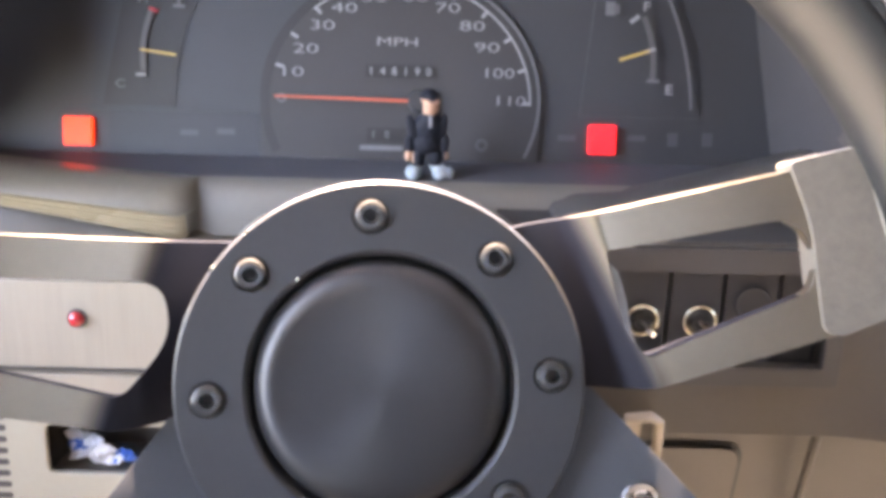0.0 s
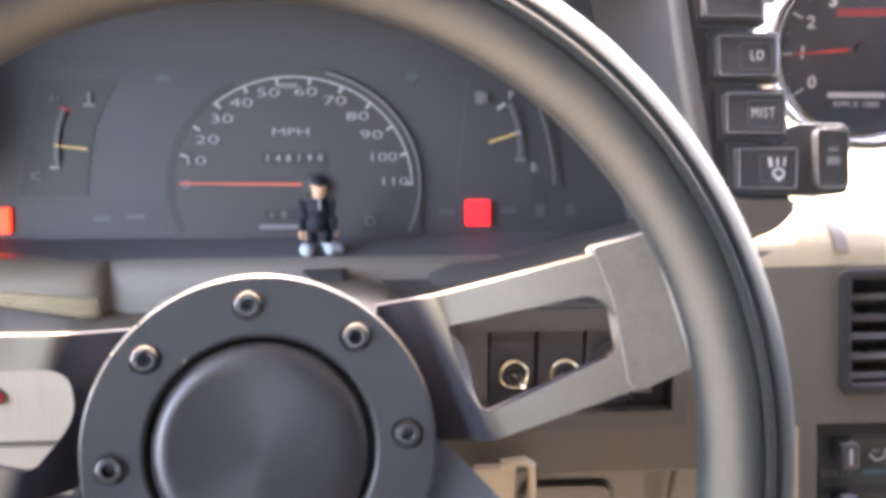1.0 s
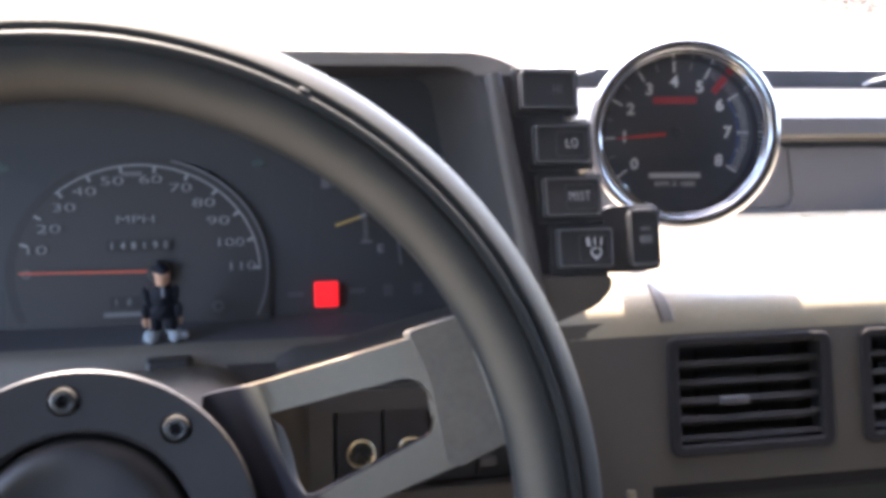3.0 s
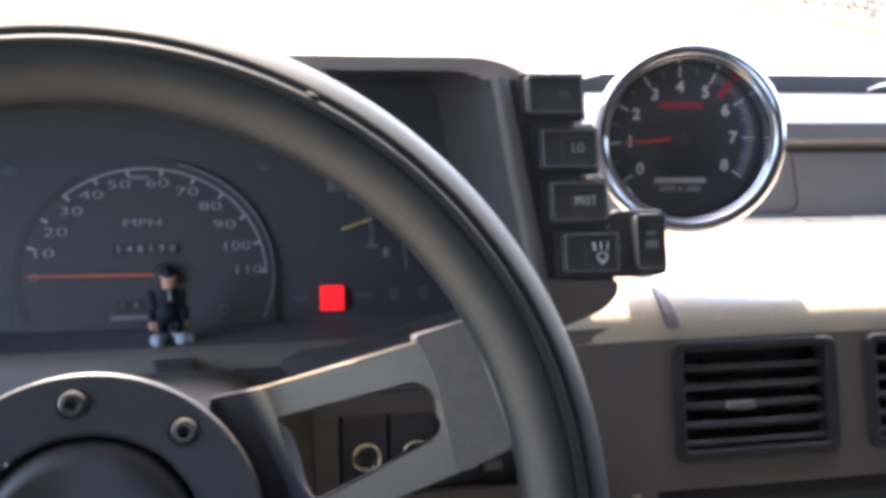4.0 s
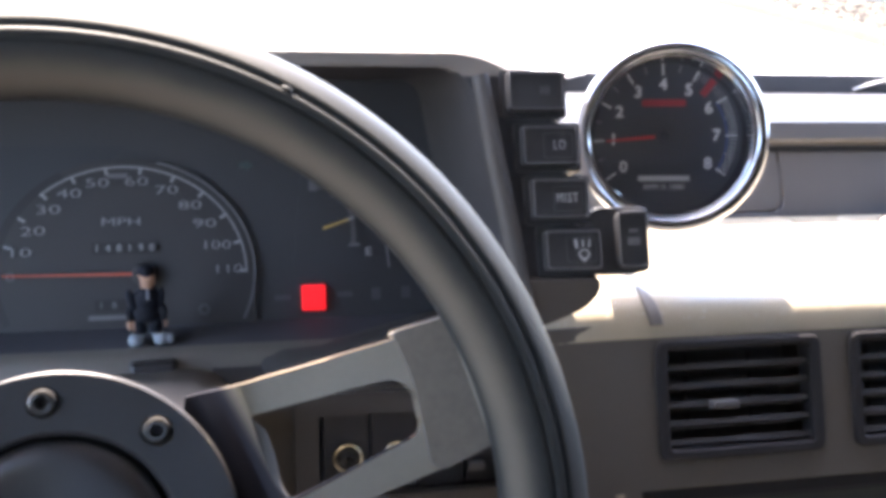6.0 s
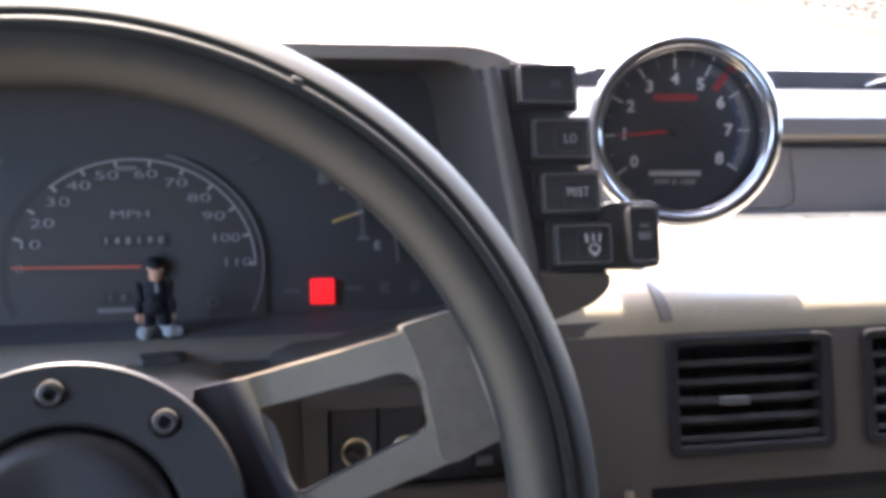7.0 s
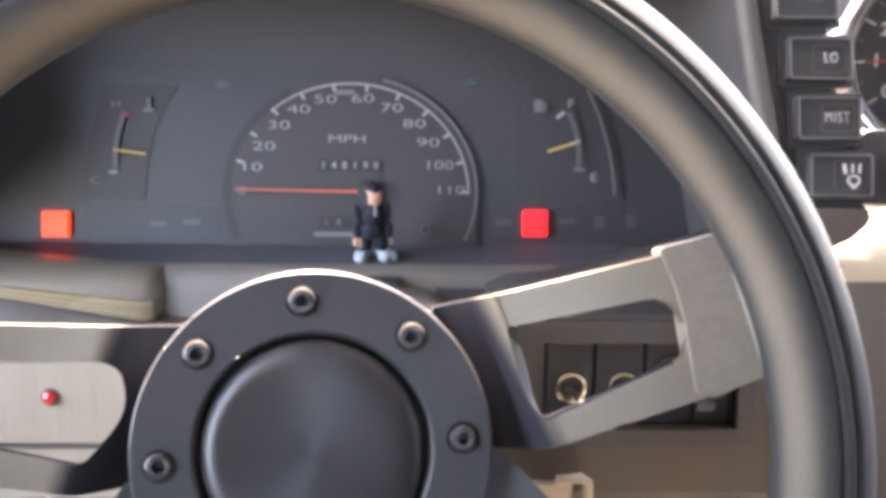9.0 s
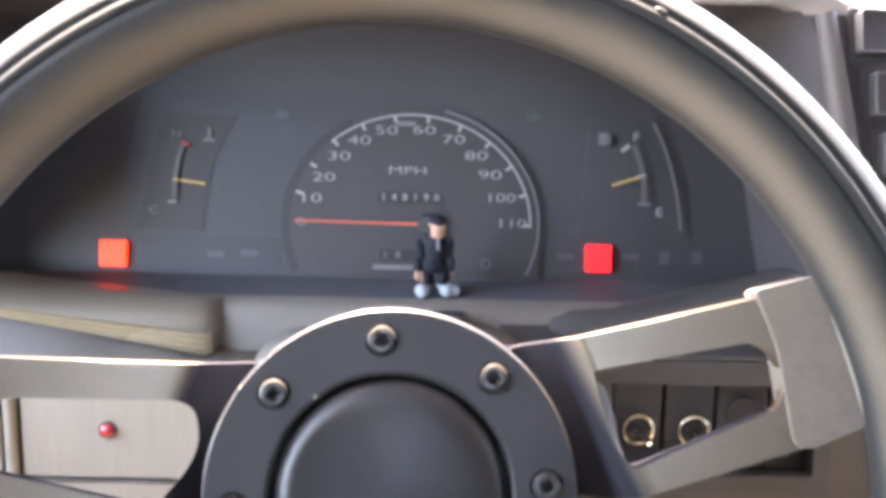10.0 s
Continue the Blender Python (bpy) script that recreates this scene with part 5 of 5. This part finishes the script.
        sleeve = part("spoke_wrap", bm, WRAP, w, "dull seam-edged sleeve at the rim", bevel=1.3 * mm, angle=50)
        line = [(s * x * mm, y * mm, lift(x * mm, y * mm) + 3.0 * mm) for x, y in ((122.8, 53.0 - drop), (125.6, 45.0 - drop), (128.4, 34.0), (130.8, 24.0), (132.6, 15.0))]
        part("seam", sweep(line, 0.55 * mm, 8), SEAM, sleeve, "pale seam along the sleeve's edge")
    low = [(-45, -2), (-56, -5), (-72, -24), (-98, -56), (-112, -96), (-60, -134), (60, -134), (112, -96), (98, -56), (72, -24), (56, -5), (45, -2), (30, -28), (0, -38), (-30, -28)]
    bm = prism([(x * mm, y * mm) for x, y in low], -1.6 * mm, 1.6 * mm, [[(x * mm, y * mm) for x, y in rounded([(-70, -70), (-40, -112), (40, -112), (70, -70), (0, -62)], 8)]])
    for v in bm.verts:
        if v.co.z < 0:
            v.co.x, v.co.y = v.co.x * 0.94, (v.co.y + 0.07) * 0.94 - 0.07
    for d in (-20, -28, -36, -44, -52):
        bmesh.ops.bisect_plane(bm, geom=list(bm.verts) + list(bm.edges) + list(bm.faces), plane_co=(0, d * mm, 0), plane_no=(0, 1, 0))
    for v in bm.verts:
        t = min(1.0, max(0.0, (math.hypot(v.co.x, v.co.y) / mm - 54) / 50))
        v.co.z += (-8.0 + 14 * t) * mm
    part("lower_spoke", bm, LOW, w, "wide blue-black lower spoke", bevel=0.15 * mm, angle=50)
    part("spoke_bolt", lathe([(5.0 * mm, 0), (4.6 * mm, 1.6 * mm), (3.4 * mm, 2.2 * mm), (2.4 * mm, 1.8 * mm), (2.0 * mm, 0.4 * mm), (0, 0.4 * mm)], 24), CHROME, w, "chrome button on the lower spoke", m=pose(66 * mm, -34.5 * mm, 0.5 * mm))


steering_wheel()


# ---- switches at the pod's side ----
SWITCHES = frame_of((0.190, 0.345, 1.103), POD_TILT)


def rocker(name, word, x, y, w=0.0245, h=0.0165, icon=False, mat=None):
    s = thing(name, "black push switch marked %s on the hood's side" % word if word else "small black push switch beside the tachometer", "switch",
              SWITCHES @ pose(x, y, 0), group="wiper switches" if word else "")
    part("socket", prism(rect(-w / 2 - (0.0022 if word else 0.0100), w / 2 + 0.0022, -h / 2 - 0.002, h / 2 + 0.002, 0.0015 if word else 0.0045), -0.022, -0.0045), BLACK, s, bevel=0.001)
    secs = [[(px * k, py * k, z) for px, py in rect(-w / 2, w / 2, -h / 2, h / 2, 0.0016 if word else 0.0042)] for k, z in ((1.0, -0.005), (1.0, -0.0008), (0.965, 0.0004), (0.90, 0.0004), (0.885, -0.0003))]
    part("key", loft(secs), BLACK, s, "black key with a raised edge")
    e = part("edge_line", prism(rect(-w / 2 * 0.955, w / 2 * 0.955, -h / 2 * 0.95, h / 2 * 0.95, 0.0012), 0.0003, 0.00055, [rect(-w / 2 * 0.915, w / 2 * 0.915, -h / 2 * 0.89, h / 2 * 0.89, 0.001)[::-1]]), EDGE, s, "worn grey edge", smooth=False)
    if word and word != "HI":
        part("window_line", prism(rect(-0.0032, 0.0096, -0.0054, 0.0052, 0.0009), 0.0, 0.0002, [rect(-0.0029, 0.0093, -0.0051, 0.0049, 0.0006)[::-1]]), EDGE_DIM, s, smooth=False)
    if not word:
        for y, b in ((0.0035, 0.0040), (-0.001, 0.0052)):
            bar("worn_mark", s, PRINT_DIM, -b / 2, y, b / 2, y, 0.0012 if y > 0 else 0.003, 0.0001)
    if word:
        if icon:
            # three drops over a fan
            for dx, h, wd in ((-0.0032, 0.0036, 0.0011), (0.0, 0.0034, 0.0006), (0.0030, 0.0034, 0.0006)):
                bar("washer_mark", s, PRINT, 0.0038 + dx, 0.0042, 0.0038 + dx * 0.85, 0.0042 - h, wd, 0.0001)
            arc_band("washer_mark", s, PRINT, 0.0042, -0.0020, 0.0022, 0.0018, 0, 360, 0.0006, 0.0001, 16)
            bar("washer_mark", s, PRINT, 0.0020, -0.0024, 0.0042, -0.0048, 0.0008, 0.0001)
            bar("washer_mark", s, PRINT, 0.0064, -0.0024, 0.0042, -0.0048, 0.0008, 0.0001)
        else:
            writing("marking", word, 0.0058, PRINT_DIM if word == "HI" else PRINT, s, 0.0028 if word == "MIST" else 0.0037, 0.0, 0.0001, wide=0.68, bold=-0.00006, spaced=1.22)
    return s


EDGE_DIM = material("dull_key_line", (0.062, 0.062, 0.066), 0.4, bump=0.0)
EDGE = material("worn_key_edge", (0.12, 0.12, 0.125), 0.35, bump=0.0)
PRINT_DIM = material("worn_key_print", (0.115, 0.115, 0.12), 0.6, bump=0.0, mix=0.2)
PRINT = material("grey_key_print", (0.36, 0.36, 0.37), 0.6, bump=0.0, mix=0.2)
COSP = math.cos(radians(POD_TILT))
for word, x, z, icon in (("HI", 0.183, 1.1455, False), ("LO", 0.188, 1.1250, False), ("MIST", 0.191, 1.1050, False), ("a washer sign", 0.1955, 1.0858, True)):
    rocker("push_switch", word, x - 0.190, (z - 1.103) / COSP, icon=icon)
rocker("push_switch", "", 0.222 - 0.190, (1.0892 - 1.103) / COSP, 0.0135, 0.0245)


# ---- tachometer ----
def tachometer():
    t = thing("tachometer", "round chrome-rimmed tachometer standing on the dash shelf", "tachometer", frame_of((0.26707, 0.40493, 1.11579), 18, -14, 3.6))
    mm = 0.001
    ring = [(45.8 * mm, -11 * mm), (47.0 * mm, -9 * mm)] + [((43.4 + 4.0 * math.cos(radians(a))) * mm, (-5.4 + 4.6 * math.sin(radians(a))) * mm) for a in range(-20, 131, 10)]
    ring += [(40.6 * mm, -2.6 * mm), (40.2 * mm, -3.0 * mm), (39.9 * mm, -2.6 * mm), (39.4 * mm, -2.7 * mm), (38.8 * mm, -3.4 * mm), (38.5 * mm, -5.0 * mm)]
    part("bezel", lathe(ring, 128), BEZEL, t, "polished chrome bezel")
    part("cup", lathe([(45.4 * mm, -7 * mm), (45.4 * mm, -24 * mm), (43.0 * mm, -32 * mm), (36 * mm, -37 * mm), (22 * mm, -39 * mm), (0, -39.5 * mm)], 96), CHROME, t, "chrome cup")
    part("inner_wall", lathe([(38.6 * mm, -5 * mm), (38.4 * mm, -15 * mm), (37.9 * mm, -18 * mm)], 96), BEZEL, t, "bright inner ring")
    f = part("dial", lathe([(38.2 * mm, -18 * mm), (0, -18 * mm)], 96), TACH_BLACK, t, "black dial", smooth=False)
    zf = -17.8 * mm
    # 0 to 8 run clockwise from the lower left to the lower right
    MIDDLE_X, MIDDLE_Y = -1.0, 0.9

    def turn_of(v):
        return 217.0 - 31.2 * v - 2.6 * math.sin(v * math.pi / 4)

    def at(v, r):
        an = radians(turn_of(v))
        return (MIDDLE_X + r * math.cos(an)) * mm, (MIDDLE_Y + r * math.sin(an)) * mm

    for v in range(9):
        writing("number", str(v), 8.0 * mm, MARK_TACH, t, *at(v, 25.9), zf, bold=0.00022)
        (x0, y0), (x1, y1) = at(v, 30.6), at(v, 36.4)
        bar("tick", t, MARK_TACH, x0, y0, x1, y1, 0.8 * mm, zf)
        if v < 8:
            for j in (1,) if v < 5 else range(1, 10):
                u = v + (0.5 if v < 5 else j / 10)
                (x0, y0), (x1, y1) = at(u, 31.2 if j == 5 else 32.4), at(u, 36.2)
                bar("tick", t, MARK_TACH_DIM if v >= 6 else MARK, x0, y0, x1, y1, 0.45 * mm, zf)
    an = turn_of
    arc_band("blue_arc", t, BLUE_PRINT, 0, 0, 30.2 * mm, 30.2 * mm, an(8.0), an(5.9), 1.0 * mm, zf)
    (x0, y0), (x1, y1) = at(5.50, 27.5), at(5.46, 37.0)
    bar("red_zone", t, RED_PRINT, x0, y0, x1, y1, 3.6 * mm, zf + 0.0001)
    part("red_band", prism(rect(-12.8 * mm, 9.4 * mm, 15.8 * mm, 19.4 * mm, 1.2 * mm), zf, zf + 0.0003), RED_PRINT, t, "red band", smooth=False)
    bar("caption", t, MARK_TACH_DIM, -14.2 * mm, -20.4 * mm, 11.6 * mm, -20.4 * mm, 2.6 * mm, zf)
    writing("scale_words", "RPM X 1000", 3.8 * mm, MARK_TACH_DIM, t, -1.1 * mm, -24.8 * mm, zf, wide=1.05)
    (x1, y1), (x0, y0) = at(0.97, 30.0), at(0.97, 5.6)
    bar("needle", t, NEEDLE_RED, x0, y0, x1, y1, 1.6 * mm, zf + 0.0025, tip=0.7 * mm, label="red needle near one")
    part("needle_cap", lathe([(0, 3.6 * mm), (2.4 * mm, 3.2 * mm), (3 * mm, 2 * mm), (3 * mm, 0)], 32), TACH_BLACK, t, m=pose(MIDDLE_X * mm, MIDDLE_Y * mm, zf))
    glass_ob = part("glass", lathe([(39.0 * mm, -4.2 * mm), (0, -4.2 * mm), (0, -5.6 * mm), (39.0 * mm, -5.6 * mm)], 64, closed=True), GLASS, t, "flat clear glass", smooth=False)
    glass_ob.visible_shadow = False
    # foot on the shelf
    part("foot", sweep([(-0.020, -0.040, -0.030), (-0.026, -0.060, -0.050), (-0.026, -0.108, -0.066)], 0.0030, 12), BLACK, t, "black mounting post")


tachometer()


# ---- figurine ----
def painted_figure():
    """Paint by height and by side: pale shoes, dark clothes with a pale zip, tan face and knuckles, dark cap."""
    m = material("painted_figure", (0.012, 0.014, 0.022), 0.7, spec=0.2, bump=0.0)
    nt = m.node_tree
    co, sep = nt.nodes.new("ShaderNodeTexCoord"), nt.nodes.new("ShaderNodeSeparateXYZ")
    nt.links.new(co.outputs["Object"], sep.inputs[0])

    def within(x0, x1, y0, y1, z0, z1):
        total = None
        for axis, a, b in (("X", x0, x1), ("Y", y0, y1), ("Z", z0, z1)):
            n = nt.nodes.new("ShaderNodeMath")
            n.operation = "COMPARE"
            nt.links.new(sep.outputs[axis], n.inputs[0])
            n.inputs[1].default_value, n.inputs[2].default_value = (a + b) / 2, (b - a) / 2
            if total is None:
                total = n.outputs[0]
            else:
                k = nt.nodes.new("ShaderNodeMath")
                k.operation = "MULTIPLY"
                nt.links.new(total, k.inputs[0])
                nt.links.new(n.outputs[0], k.inputs[1])
                total = k.outputs[0]
        return total

    colour = nt.nodes["Principled BSDF"].inputs["Base Color"].links[0].from_socket
    wide = 0.03
    for mask, c in ((within(-wide, wide, -wide, wide, -wide, 0.0066), (0.24, 0.275, 0.305)),
                    (within(-wide, wide, -wide, -0.0012, 0.0318, 0.0392), (0.40, 0.235, 0.165)),
                    (within(-wide, wide, -wide, -0.0005, 0.0340, 0.0385), (0.40, 0.235, 0.165)),
                    (within(0.0006, 0.0019, -wide, 0.0, 0.0262, 0.0318), (0.22, 0.23, 0.26)),
                    (within(-wide, -0.0062, -wide, wide, 0.0078, 0.0138), (0.42, 0.25, 0.18)),
                    (within(0.0082, wide, -wide, wide, 0.0092, 0.0132), (0.30, 0.19, 0.14))):
        mix = nt.nodes.new("ShaderNodeMix")
        mix.data_type = "RGBA"
        nt.links.new(mask, mix.inputs["Factor"])
        nt.links.new(colour, mix.inputs["A"])
        mix.inputs["B"].default_value = (*c, 1)
        colour = mix.outputs["Result"]
    nt.links.new(colour, nt.nodes["Principled BSDF"].inputs["Base Color"])
    return m


PAINTED = painted_figure()


def figurine():
    bm = bmesh.new()

    def ball(x, y, z, sx, sy, sz, lean=0.0):
        bmesh.ops.create_icosphere(bm, subdivisions=2, radius=1.0, matrix=pose(x, y, z, 0, lean) @ Matrix.Diagonal((sx, sy, sz, 1)))

    ball(0.0006, 0, 0.0250, 0.0066, 0.0050, 0.0082)  # jacket
    ball(0.0012, 0.0012, 0.0300, 0.0046, 0.0042, 0.0034)  # hood behind the neck
    ball(0.0, 0, 0.0172, 0.0074, 0.0052, 0.0058)
    for side in (-1, 1):
        ball(side * 0.0068, 0, 0.0242, 0.0024, 0.0030, 0.0072, side * 12)
        ball(side * 0.0082, -0.0010, 0.0170, 0.0022, 0.0027, 0.0048, side * 4)
        ball(side * 0.0086, -0.0014, 0.0112, 0.0017, 0.0020, 0.0030)
        ball(side * 0.0040, 0, 0.0098, 0.0036, 0.0040, 0.0072, side * 6)
        ball(side * 0.0062, -0.0026, 0.0033, 0.0042, 0.0060, 0.0034)
    ball(0.0104, -0.0034, 0.0030, 0.0026, 0.0040, 0.0028)
    ball(0.0016, -0.0012, 0.0352, 0.0039, 0.0043, 0.0046)
    ball(0.0010, 0.0006, 0.0392, 0.0046, 0.0047, 0.0036)  # cap
    ball(0.0020, -0.0046, 0.0384, 0.0038, 0.0026, 0.0009)
    ob = part("figurine", bm, PAINTED)
    mod = ob.modifiers.new("skin", "REMESH")
    mod.mode, mod.voxel_size, mod.use_smooth_shade = "VOXEL", 0.0005, True
    ob.matrix_basis = pose(0.0155, 0.4005, 1.0188, 0, 0, 6) @ Matrix.Diagonal((0.90, 0.88, 0.90, 1))
    tagged(ob, "tiny painted figurine in dark clothes on the sill", "figurine")


figurine()
